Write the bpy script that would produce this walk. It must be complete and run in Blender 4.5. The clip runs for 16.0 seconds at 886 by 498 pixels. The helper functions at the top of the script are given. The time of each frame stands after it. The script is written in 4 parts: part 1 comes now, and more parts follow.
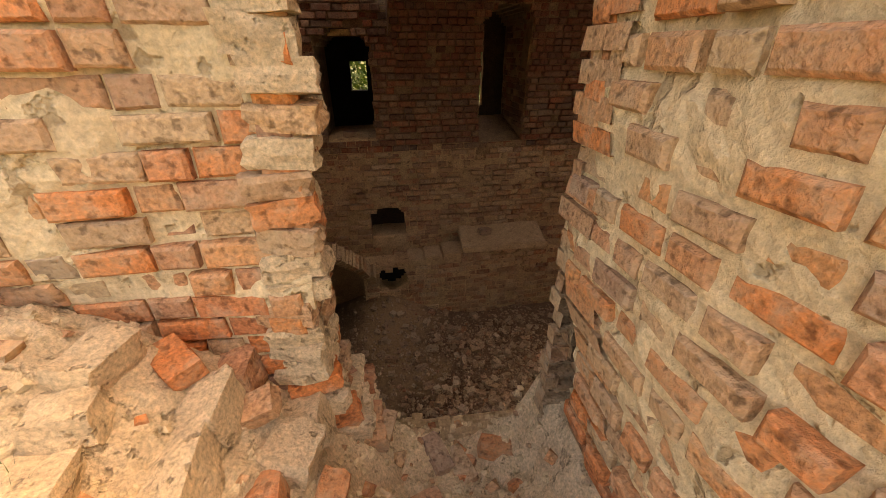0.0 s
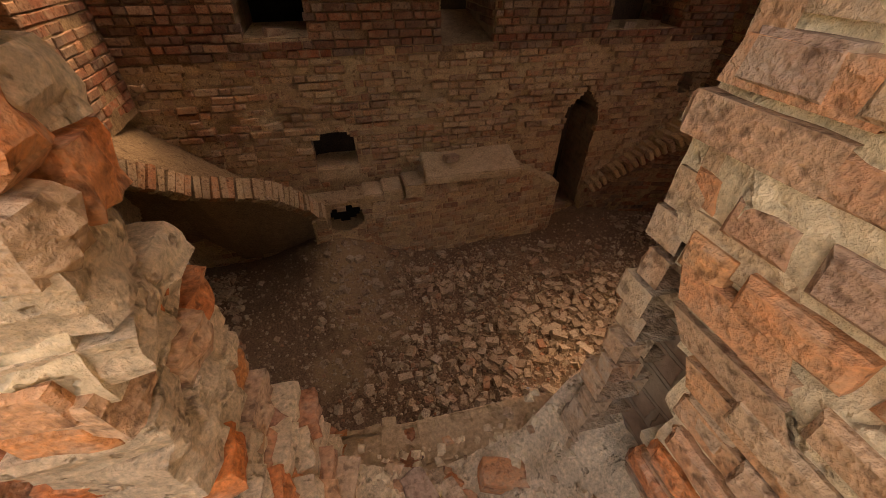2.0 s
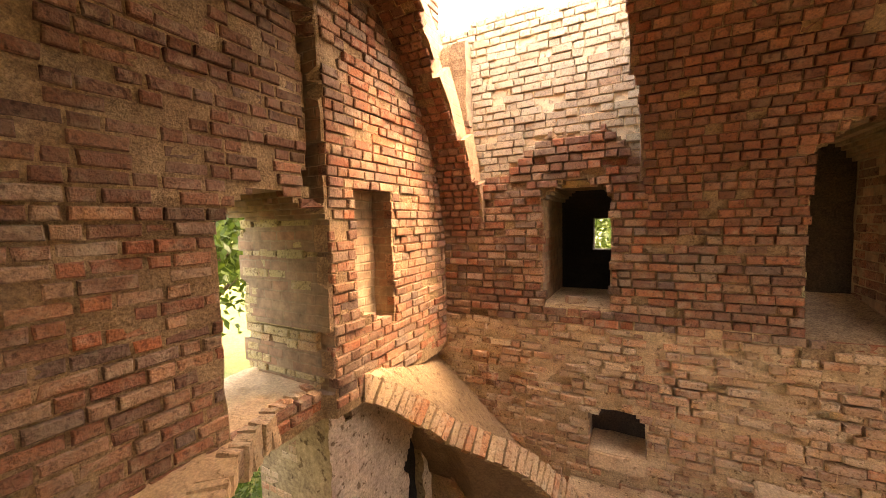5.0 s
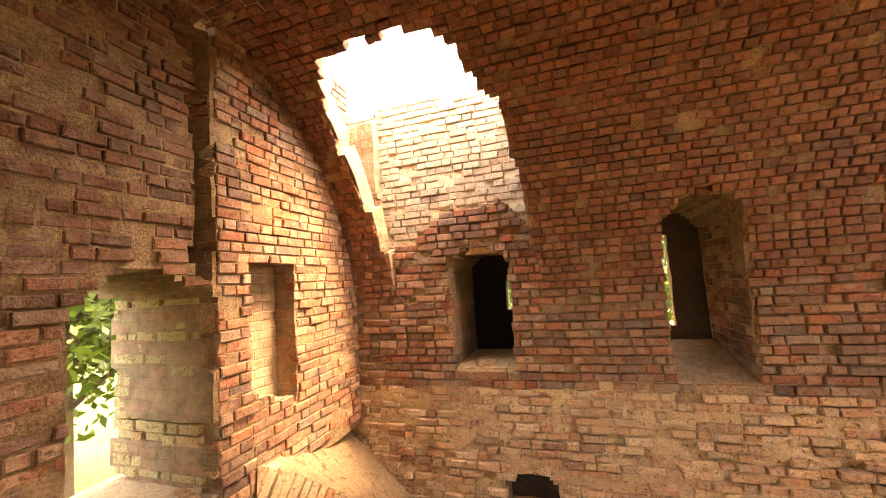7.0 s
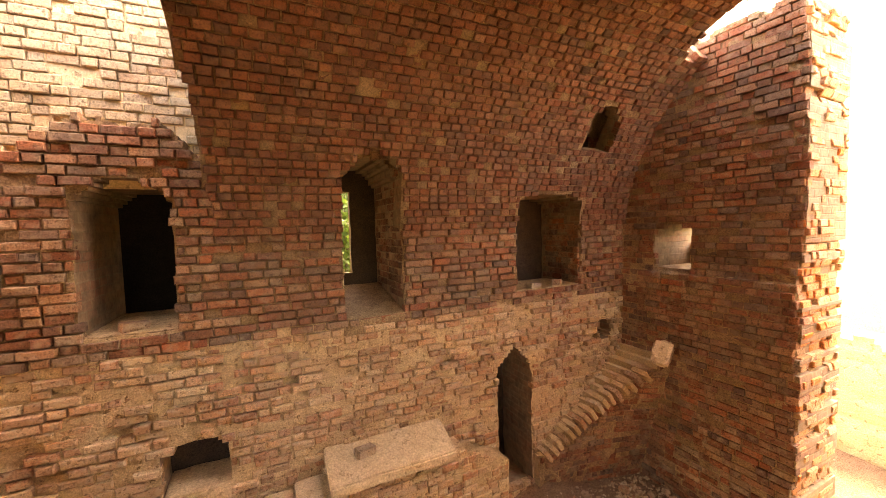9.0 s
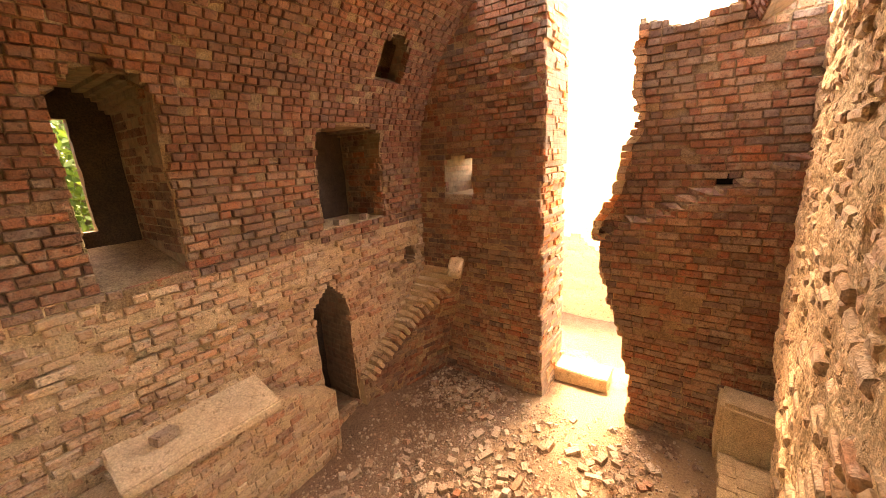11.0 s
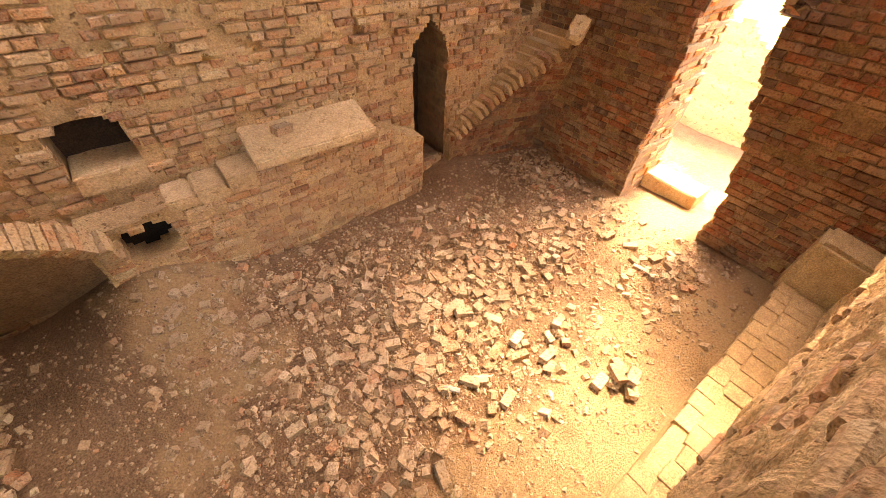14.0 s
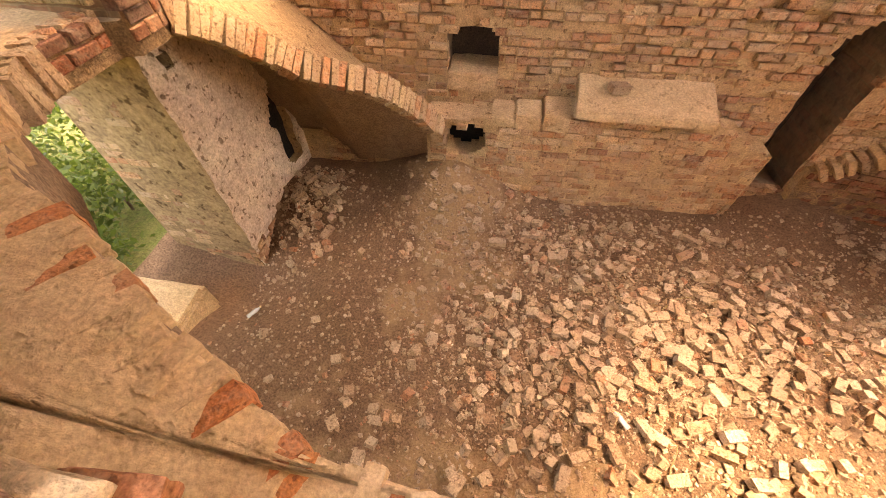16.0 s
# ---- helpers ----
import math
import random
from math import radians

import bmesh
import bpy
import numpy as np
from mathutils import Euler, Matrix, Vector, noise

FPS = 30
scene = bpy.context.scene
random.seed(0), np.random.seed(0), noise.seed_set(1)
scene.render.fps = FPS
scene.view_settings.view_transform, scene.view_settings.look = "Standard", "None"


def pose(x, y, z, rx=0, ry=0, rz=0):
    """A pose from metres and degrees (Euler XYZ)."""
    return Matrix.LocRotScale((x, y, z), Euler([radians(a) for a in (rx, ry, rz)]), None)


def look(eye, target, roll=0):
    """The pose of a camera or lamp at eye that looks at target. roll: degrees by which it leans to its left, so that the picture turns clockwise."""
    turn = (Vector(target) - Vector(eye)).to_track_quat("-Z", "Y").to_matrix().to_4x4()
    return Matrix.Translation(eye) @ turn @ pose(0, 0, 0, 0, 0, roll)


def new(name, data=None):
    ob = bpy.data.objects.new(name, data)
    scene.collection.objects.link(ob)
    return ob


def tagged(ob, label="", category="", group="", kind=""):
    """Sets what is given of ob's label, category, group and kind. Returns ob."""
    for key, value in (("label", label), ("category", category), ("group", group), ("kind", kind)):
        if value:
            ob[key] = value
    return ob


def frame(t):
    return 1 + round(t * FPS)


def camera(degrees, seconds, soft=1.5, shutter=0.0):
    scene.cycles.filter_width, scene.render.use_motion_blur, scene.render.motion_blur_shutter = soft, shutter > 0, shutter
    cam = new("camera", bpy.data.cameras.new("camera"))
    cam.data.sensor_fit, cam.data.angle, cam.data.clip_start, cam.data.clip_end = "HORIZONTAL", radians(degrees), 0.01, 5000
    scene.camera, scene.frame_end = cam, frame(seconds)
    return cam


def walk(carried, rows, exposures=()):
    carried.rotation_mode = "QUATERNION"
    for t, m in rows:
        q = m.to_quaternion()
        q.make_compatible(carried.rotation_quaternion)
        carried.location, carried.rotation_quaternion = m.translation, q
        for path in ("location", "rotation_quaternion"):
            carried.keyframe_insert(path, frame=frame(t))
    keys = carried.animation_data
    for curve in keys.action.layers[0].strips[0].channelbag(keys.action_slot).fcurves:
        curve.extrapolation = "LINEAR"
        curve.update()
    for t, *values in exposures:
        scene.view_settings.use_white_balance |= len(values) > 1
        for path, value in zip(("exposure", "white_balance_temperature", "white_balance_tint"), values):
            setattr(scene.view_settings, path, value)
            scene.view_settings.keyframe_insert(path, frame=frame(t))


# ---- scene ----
cam = camera(100.0, 16.0, soft=0.8)
PATH = [
    (0, (0.395, 0.89, 5.274), (0.662, 2.633, 4.331), -0.5),
    (0.5, (0.386, 1.097, 5.233), (0.639, 2.719, 4.09), -0.6),
    (1, (0.401, 1.381, 5.103), (0.677, 2.889, 3.819), -0.0),
    (1.5, (0.442, 1.629, 4.978), (0.778, 3.179, 3.759), -0.1),
    (2, (0.472, 1.794, 4.898), (0.907, 3.278, 3.63), 1.2),
    (2.5, (0.513, 1.991, 4.851), (0.851, 3.486, 3.567), -1.2),
    (3, (0.592, 2.175, 4.846), (0.773, 3.773, 3.657), 1.3),
    (3.5, (0.583, 2.31, 4.875), (0.392, 4.025, 3.864), -1.5),
    (4, (0.559, 2.507, 4.931), (-0.017, 4.276, 4.197), -4.1),
    (4.5, (0.531, 2.619, 5.01), (-0.323, 4.371, 4.559), -2.7),
    (4.7, (0.554, 2.655, 5.034), (-0.385, 4.394, 4.726), -2.7),
    (6.8, (1.015, 2.722, 5.128), (0.239, 4.555, 5.329), -3.5),
    (7, (1.014, 2.725, 5.13), (0.404, 4.622, 5.3), -3.8),
    (7.3, (0.976, 2.744, 5.161), (0.612, 4.709, 5.237), -2.1),
    (7.5, (0.992, 2.76, 5.158), (0.799, 4.75, 5.223), -2.9),
    (8, (1.109, 2.768, 5.073), (1.311, 4.757, 5.066), -2.4),
    (8.5, (1.176, 2.765, 4.991), (1.704, 4.693, 4.946), -2.0),
    (9, (1.225, 2.778, 4.961), (2.085, 4.58, 4.845), -1.5),
    (9.5, (1.266, 2.784, 4.945), (2.42, 4.408, 4.763), -1.6),
    (9.7, (1.268, 2.793, 4.949), (2.534, 4.329, 4.754), -2.1),
    (11.8, (1.303, 2.796, 4.885), (2.892, 3.76, 4.145), -1.4),
    (12, (1.312, 2.794, 4.859), (2.852, 3.751, 4.015), -1.7),
    (12.5, (1.295, 2.729, 4.801), (2.689, 3.692, 3.739), -3.2),
    (13, (1.249, 2.728, 4.674), (2.512, 3.715, 3.478), -3.1),
    (13.5, (1.154, 2.733, 4.563), (2.261, 3.748, 3.241), 0.2),
    (14, (1.067, 2.718, 4.459), (1.978, 3.791, 3.039), 3.3),
    (14.5, (0.915, 2.725, 4.334), (1.596, 3.932, 2.892), 9.5),
    (14.9, (0.766, 2.726, 4.357), (1.222, 3.987, 2.874), 7.1),
    (15, (0.761, 2.734, 4.353), (1.157, 3.963, 2.826), 7.3),
    (15.5, (0.767, 2.724, 4.358), (0.847, 3.966, 2.793), 3.8),
    (16, (0.794, 2.685, 4.378), (0.585, 3.936, 2.831), -0.5),
]
walk(cam, [(t, look(eye, target, roll)) for t, eye, target, roll in PATH],
     exposures=[(0, 2.5, 11800, 26), (1.0, 2.6, 11800, 27), (2.0, 2.7, 12000, 32), (2.5, 3.05, 11500, 31), (3.5, 4.0, 11200, 28), (4.7, 4.6, 11500, 27), (7.0, 5.15, 12500, 27), (8.0, 5.2, 12500, 27), (9.7, 5.0, 13000, 28), (12.0, 5.25, 12500, 28), (14.0, 5.15, 12500, 28), (16.0, 5.1, 12500, 30)])

# ---- light ----
SUN_TRAVEL = Vector((-0.54, -0.16, -1.0)).normalized()
world = bpy.data.worlds.new("sky")
scene.world = world
world.use_nodes = True
wn = world.node_tree.nodes
sky = wn.new("ShaderNodeTexSky")
sky.sky_type = "NISHITA"
sky.sun_disc = False
sky.sun_elevation = math.asin(-SUN_TRAVEL.z)
sky.sun_rotation = math.atan2(-SUN_TRAVEL.x, -SUN_TRAVEL.y)
sky.dust_density = 2.5
world.node_tree.links.new(sky.outputs[0], wn["Background"].inputs[0])
wn["Background"].inputs[1].default_value = 0.15
sun_data = bpy.data.lights.new("sun", "SUN")
sun_data.energy, sun_data.angle, sun_data.color = 0.45, radians(10), (1.0, 0.96, 0.90)
sun = new("sun", sun_data)
sun.matrix_world = Matrix.Translation((30, 16, 40)) @ SUN_TRAVEL.to_track_quat("-Z", "Y").to_matrix().to_4x4()


# ---- materials ----
def nodes_of(mat):
    mat.use_nodes = True
    t = mat.node_tree
    return t, t.nodes, t.links, t.nodes["Principled BSDF"]


def ramp(ns, stops, mode="LINEAR"):
    r = ns.new("ShaderNodeValToRGB")
    r.color_ramp.interpolation = mode
    el = r.color_ramp.elements
    while len(el) < len(stops):
        el.new(0.5)
    for e, (p, c) in zip(el, stops):
        e.position, e.color = p, (*c, 1)
    return r


def noise_node(ns, ls, coord, scale, detail=6, rough=0.6):
    n = ns.new("ShaderNodeTexNoise")
    n.inputs["Scale"].default_value, n.inputs["Detail"].default_value, n.inputs["Roughness"].default_value = scale, detail, rough
    ls.new(coord, n.inputs["Vector"])
    return n.outputs["Fac"]


def mix_col(ns, ls, fac, a, b, mode="MIX"):
    m = ns.new("ShaderNodeMix")
    m.data_type, m.blend_type = "RGBA", mode
    for sock, val in ((m.inputs[0], fac), (m.inputs[6], a), (m.inputs[7], b)):
        if isinstance(val, (int, float)):
            sock.default_value = val
        elif isinstance(val, tuple):
            sock.default_value = (*val, 1)
        else:
            ls.new(val, sock)
    return m.outputs[2]


def bump_to(ns, ls, bsdf, heights, strength=0.6, dist=0.02):
    total = heights[0]
    for h in heights[1:]:
        a = ns.new("ShaderNodeMath")
        a.operation = "ADD"
        ls.new(total, a.inputs[0]), ls.new(h, a.inputs[1])
        total = a.outputs[0]
    b = ns.new("ShaderNodeBump")
    b.inputs["Strength"].default_value, b.inputs["Distance"].default_value = strength, dist
    ls.new(total, b.inputs["Height"]), ls.new(b.outputs[0], bsdf.inputs["Normal"])


def position(ns):
    return ns.new("ShaderNodeNewGeometry").outputs["Position"]


def brick_material(name, stops, lime=0.35, dirt=(0.16, 0.11, 0.075)):
    """Weathered hand-made brick: each brick its own tone, limewash and soil in patches."""
    mat = bpy.data.materials.new(name)
    t, ns, ls, bsdf = nodes_of(mat)
    geo = ns.new("ShaderNodeNewGeometry")
    info = ns.new("ShaderNodeObjectInfo")
    add = ns.new("ShaderNodeMath")
    add.operation = "ADD"
    ls.new(geo.outputs["Random Per Island"], add.inputs[0]), ls.new(info.outputs["Random"], add.inputs[1])
    fr = ns.new("ShaderNodeMath")
    fr.operation = "FRACT"
    ls.new(add.outputs[0], fr.inputs[0])
    tone = ramp(ns, stops)
    ls.new(fr.outputs[0], tone.inputs[0])
    pos = geo.outputs["Position"]
    grain = noise_node(ns, ls, pos, 55, 5)
    mid = noise_node(ns, ls, pos, 9, 5)
    big = noise_node(ns, ls, pos, 0.9, 4)
    gr = ramp(ns, [(0.3, (0.42, 0.39, 0.36)), (0.7, (1.45, 1.42, 1.38))])
    ls.new(grain, gr.inputs[0])
    col = mix_col(ns, ls, 0.8, tone.outputs[0], gr.outputs[0], "MULTIPLY")
    lr = ramp(ns, [(0.48, (0, 0, 0)), (0.66, (lime, lime, lime))])
    ls.new(mid, lr.inputs[0])
    col = mix_col(ns, ls, lr.outputs[0], col, (0.50, 0.40, 0.27))
    dr = ramp(ns, [(0.40, (0, 0, 0)), (0.66, (0.55, 0.55, 0.55))])
    ls.new(big, dr.inputs[0])
    col = mix_col(ns, ls, dr.outputs[0], col, dirt)
    ls.new(col, bsdf.inputs["Base Color"])
    bsdf.inputs["Roughness"].default_value = 0.92
    bsdf.inputs["Specular IOR Level"].default_value = 0.2
    pit = noise_node(ns, ls, pos, 26, 3, 0.5)
    pr = ramp(ns, [(0.33, (0.35, 0.32, 0.30)), (0.44, (1, 1, 1))])
    ls.new(pit, pr.inputs[0])
    col = mix_col(ns, ls, 0.75, col, pr.outputs[0], "MULTIPLY")
    ls.new(col, bsdf.inputs["Base Color"])
    bump_to(ns, ls, bsdf, [grain, mid, pit], 1.0, 0.013)
    return mat


def soil_material(name, a, b, c, scale=1.0, relief=0.02, fine=30, speck=(0.38, 1.45), pits=0.0):
    mat = bpy.data.materials.new(name)
    t, ns, ls, bsdf = nodes_of(mat)
    pos = position(ns)
    big = noise_node(ns, ls, pos, 0.7 * scale, 5)
    mid = noise_node(ns, ls, pos, 5 * scale, 6, 0.7)
    fin = noise_node(ns, ls, pos, fine * scale, 6, 0.7)
    r1 = ramp(ns, [(0.35, a), (0.65, b)])
    ls.new(big, r1.inputs[0])
    r2 = ramp(ns, [(0.40, (0.0, 0.0, 0.0)), (0.75, (0.8, 0.8, 0.8))])
    ls.new(mid, r2.inputs[0])
    col = mix_col(ns, ls, r2.outputs[0], r1.outputs[0], c)
    r3 = ramp(ns, [(0.32, (speck[0], speck[0] * 0.96, speck[0] * 0.9)), (0.68, (speck[1], speck[1] * 0.98, speck[1] * 0.94))])
    ls.new(fin, r3.inputs[0])
    col = mix_col(ns, ls, 0.85, col, r3.outputs[0], "MULTIPLY")
    heights = [mid, fin]
    if pits:
        hollow = noise_node(ns, ls, pos, 6.5 * scale, 3, 0.55)
        r4 = ramp(ns, [(0.34, (0.30, 0.25, 0.20)), (0.40, (1, 1, 1))])
        ls.new(hollow, r4.inputs[0])
        col = mix_col(ns, ls, pits, col, r4.outputs[0], "MULTIPLY")
        heights.append(r4.outputs[0])
    ls.new(col, bsdf.inputs["Base Color"])
    bsdf.inputs["Roughness"].default_value = 0.95
    bsdf.inputs["Specular IOR Level"].default_value = 0.15
    bump_to(ns, ls, bsdf, heights, 1.0, relief)
    return mat


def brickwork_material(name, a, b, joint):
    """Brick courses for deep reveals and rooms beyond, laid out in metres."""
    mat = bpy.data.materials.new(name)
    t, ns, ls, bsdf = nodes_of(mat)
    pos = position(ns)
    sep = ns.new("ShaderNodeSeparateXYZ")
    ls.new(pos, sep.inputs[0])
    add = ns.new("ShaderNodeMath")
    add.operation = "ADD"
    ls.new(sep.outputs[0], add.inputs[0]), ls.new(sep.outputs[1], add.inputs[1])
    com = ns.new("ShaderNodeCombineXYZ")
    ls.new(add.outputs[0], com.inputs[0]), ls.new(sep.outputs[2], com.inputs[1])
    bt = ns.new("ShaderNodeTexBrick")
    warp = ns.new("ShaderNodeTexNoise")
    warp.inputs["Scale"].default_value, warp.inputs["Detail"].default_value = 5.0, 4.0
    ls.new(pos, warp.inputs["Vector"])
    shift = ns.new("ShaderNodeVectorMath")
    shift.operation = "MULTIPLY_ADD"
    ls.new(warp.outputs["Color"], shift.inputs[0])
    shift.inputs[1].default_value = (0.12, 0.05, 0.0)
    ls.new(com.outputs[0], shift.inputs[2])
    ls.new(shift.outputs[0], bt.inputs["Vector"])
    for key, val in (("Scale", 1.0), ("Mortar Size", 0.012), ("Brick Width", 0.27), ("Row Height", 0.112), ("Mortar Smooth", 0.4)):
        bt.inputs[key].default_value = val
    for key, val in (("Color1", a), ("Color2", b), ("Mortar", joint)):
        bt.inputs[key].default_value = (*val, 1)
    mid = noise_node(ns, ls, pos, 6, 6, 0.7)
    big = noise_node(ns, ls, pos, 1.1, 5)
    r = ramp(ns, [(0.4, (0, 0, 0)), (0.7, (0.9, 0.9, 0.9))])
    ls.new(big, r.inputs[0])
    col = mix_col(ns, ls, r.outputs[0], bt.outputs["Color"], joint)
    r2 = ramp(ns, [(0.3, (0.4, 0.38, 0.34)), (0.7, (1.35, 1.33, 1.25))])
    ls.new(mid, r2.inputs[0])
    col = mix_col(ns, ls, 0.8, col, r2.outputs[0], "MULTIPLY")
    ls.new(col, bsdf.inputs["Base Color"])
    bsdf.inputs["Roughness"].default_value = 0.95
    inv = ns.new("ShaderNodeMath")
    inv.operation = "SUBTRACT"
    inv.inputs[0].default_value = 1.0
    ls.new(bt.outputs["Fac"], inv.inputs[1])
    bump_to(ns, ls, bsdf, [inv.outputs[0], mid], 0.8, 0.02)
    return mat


def floor_material():
    """Dark gritty soil under the rubble, dusty sand trodden along the front and towards the wall hole."""
    mat = soil_material("gritty_floor", (0.20, 0.125, 0.075), (0.25, 0.16, 0.10), (0.15, 0.095, 0.06), 1.0, 0.03, 40, (0.3, 1.6))
    t, ns, ls, bsdf = nodes_of(mat)
    dark = bsdf.inputs["Base Color"].links[0].from_socket
    pos = position(ns)
    warp = noise_node(ns, ls, pos, 1.1, 6, 0.65)
    fine = noise_node(ns, ls, pos, 34, 5, 0.7)
    sand = ramp(ns, [(0.3, (0.28, 0.18, 0.095)), (0.7, (0.46, 0.32, 0.18))])
    ls.new(fine, sand.inputs[0])
    sep = ns.new("ShaderNodeSeparateXYZ")
    ls.new(pos, sep.inputs[0])

    def band(axis, centre, half):
        m = ns.new("ShaderNodeMath")
        m.operation = "SUBTRACT"
        ls.new(sep.outputs[axis], m.inputs[0])
        m.inputs[1].default_value = centre
        q = ns.new("ShaderNodeMath")
        q.operation = "ABSOLUTE"
        ls.new(m.outputs[0], q.inputs[0])
        d = ns.new("ShaderNodeMath")
        d.operation = "DIVIDE"
        ls.new(q.outputs[0], d.inputs[0])
        d.inputs[1].default_value = half
        return d.outputs[0]

    def both(op, a, b):
        m = ns.new("ShaderNodeMath")
        m.operation = op
        ls.new(a, m.inputs[0]), ls.new(b, m.inputs[1])
        return m.outputs[0]

    front = band(1, 2.5, 1.25)
    track = both("MAXIMUM", band(0, 0.35, 0.75), band(1, 6.6, 1.7))
    near = both("MINIMUM", front, track)
    near = both("MINIMUM", near, both("MAXIMUM", band(0, 7.6, 1.9), band(1, 4.3, 1.3)))
    wob = ns.new("ShaderNodeMath")
    wob.operation = "MULTIPLY_ADD"
    ls.new(warp, wob.inputs[0])
    wob.inputs[1].default_value, wob.inputs[2].default_value = 3.6, -1.8
    mask = ramp(ns, [(0.45, (0.85, 0.85, 0.85)), (1.0, (0, 0, 0))])
    ls.new(both("ADD", near, wob.outputs[0]), mask.inputs[0])
    ls.new(mix_col(ns, ls, mask.outputs[0], dark, sand.outputs[0]), bsdf.inputs["Base Color"])
    return mat


TONES = [(0.0, (0.26, 0.09, 0.05)), (0.22, (0.38, 0.15, 0.075)), (0.42, (0.17, 0.085, 0.055)), (0.6, (0.42, 0.21, 0.115)), (0.78, (0.34, 0.22, 0.14)), (0.92, (0.14, 0.085, 0.065)), (1.0, (0.44, 0.15, 0.07))]
TONES_VAULT = [(0.0, (0.22, 0.08, 0.045)), (0.3, (0.30, 0.115, 0.06)), (0.55, (0.15, 0.065, 0.04)), (0.8, (0.37, 0.175, 0.10)), (1.0, (0.12, 0.065, 0.045))]
TONES_ENTRY = [(0.0, (0.70, 0.21, 0.06)), (0.25, (0.56, 0.21, 0.09)), (0.42, (0.54, 0.38, 0.22)), (0.55, (0.66, 0.25, 0.085)), (0.75, (0.46, 0.30, 0.18)), (0.9, (0.48, 0.19, 0.09)), (0.95, (0.22, 0.18, 0.15)), (1.0, (0.66, 0.21, 0.07))]
TONES_LOOSE = [(0.0, (0.38, 0.25, 0.15)), (0.25, (0.50, 0.38, 0.26)), (0.5, (0.33, 0.20, 0.12)), (0.75, (0.56, 0.45, 0.32)), (0.9, (0.42, 0.29, 0.19)), (1.0, (0.44, 0.18, 0.09))]
M_BRICK = brick_material("old_brick", TONES)
M_LOWER = brick_material("limewashed_brick", [(0.0, (0.50, 0.23, 0.12)), (0.25, (0.62, 0.42, 0.24)), (0.45, (0.30, 0.15, 0.09)), (0.7, (0.68, 0.51, 0.32)), (0.85, (0.42, 0.23, 0.14)), (1.0, (0.46, 0.21, 0.11))], 0.6, (0.50, 0.35, 0.20))
M_BRICK_DARK = brick_material("dark_brick", [(0.0, (0.17, 0.075, 0.045)), (0.35, (0.24, 0.10, 0.06)), (0.6, (0.12, 0.065, 0.045)), (0.85, (0.29, 0.13, 0.075)), (1.0, (0.20, 0.11, 0.075))], 0.25, (0.13, 0.085, 0.055))
M_VAULT = brick_material("vault_brick", TONES_VAULT, 0.15, (0.20, 0.10, 0.06))
M_ENTRY = brick_material("entry_brick", TONES_ENTRY, 0.4, (0.52, 0.36, 0.20))
M_LOOSE = brick_material("loose_brick", TONES_LOOSE, 0.4, (0.30, 0.22, 0.15))
M_MORTAR = soil_material("lime_mortar", (0.50, 0.35, 0.20), (0.34, 0.22, 0.125), (0.18, 0.105, 0.06), 1.5, 0.05)
M_RENDER = soil_material("crumbling_render", (0.82, 0.61, 0.36), (0.70, 0.50, 0.29), (0.58, 0.39, 0.22), 2.2, 0.035, 16, (0.5, 1.35), 0.7)
M_RUBBLE = brick_material("render_smeared_brick", [(0.0, (0.46, 0.28, 0.16)), (0.4, (0.54, 0.38, 0.22)), (0.7, (0.42, 0.20, 0.10)), (1.0, (0.50, 0.36, 0.21))], 0.7, (0.50, 0.36, 0.21))
M_LIME = soil_material("dusty_lime_mortar", (0.70, 0.52, 0.31), (0.60, 0.43, 0.25), (0.42, 0.28, 0.16), 1.8, 0.03, 26, (0.5, 1.3), 0.6)
# Dark brown carrying the shade of recess, niche and doorway backs.
M_SHADE_BROWN = soil_material("shade_brown", (0.11, 0.075, 0.05), (0.08, 0.055, 0.04), (0.055, 0.04, 0.03), 1.5, 0.02)
M_BED = soil_material("lime_rubble_bed", (0.86, 0.67, 0.43), (0.78, 0.59, 0.37), (0.64, 0.47, 0.29), 2.2, 0.025, 26, (0.6, 1.35), 0.4)
# Near-black that paints the lack of light into the chamber and holes.
M_SHADE_BLACK = soil_material("shade_black", (0.02, 0.018, 0.016), (0.03, 0.026, 0.022), (0.015, 0.013, 0.012), 1.5, 0.02)
# Paler brick tones for the wall above the vault.
M_PALE = brick_material("pale_brick", [(0.0, (0.50, 0.38, 0.24)), (0.4, (0.44, 0.32, 0.20)), (0.7, (0.55, 0.45, 0.30)), (1.0, (0.42, 0.26, 0.15))], 0.6, (0.46, 0.40, 0.26))
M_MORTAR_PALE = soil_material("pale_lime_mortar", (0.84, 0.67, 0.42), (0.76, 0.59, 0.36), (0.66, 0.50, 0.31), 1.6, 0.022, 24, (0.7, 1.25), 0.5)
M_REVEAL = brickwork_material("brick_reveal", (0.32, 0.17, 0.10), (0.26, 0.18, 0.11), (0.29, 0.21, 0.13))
M_EARTH = soil_material("packed_earth", (0.56, 0.39, 0.22), (0.62, 0.45, 0.27), (0.46, 0.30, 0.165), 1.0, 0.015, 36, (0.62, 1.3), 0.25)
M_SLOPE = soil_material("gritty_brown_earth", (0.33, 0.23, 0.135), (0.40, 0.28, 0.165), (0.24, 0.155, 0.09), 1.6, 0.03, 26, (0.5, 1.4), 0.5)
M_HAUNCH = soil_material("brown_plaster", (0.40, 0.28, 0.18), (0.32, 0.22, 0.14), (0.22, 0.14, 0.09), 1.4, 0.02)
M_FLOOR = floor_material()
M_PLASTER = soil_material("old_plaster", (0.80, 0.67, 0.52), (0.62, 0.51, 0.40), (0.34, 0.26, 0.19), 1.8, 0.02, 18, (0.6, 1.3), 0.8)
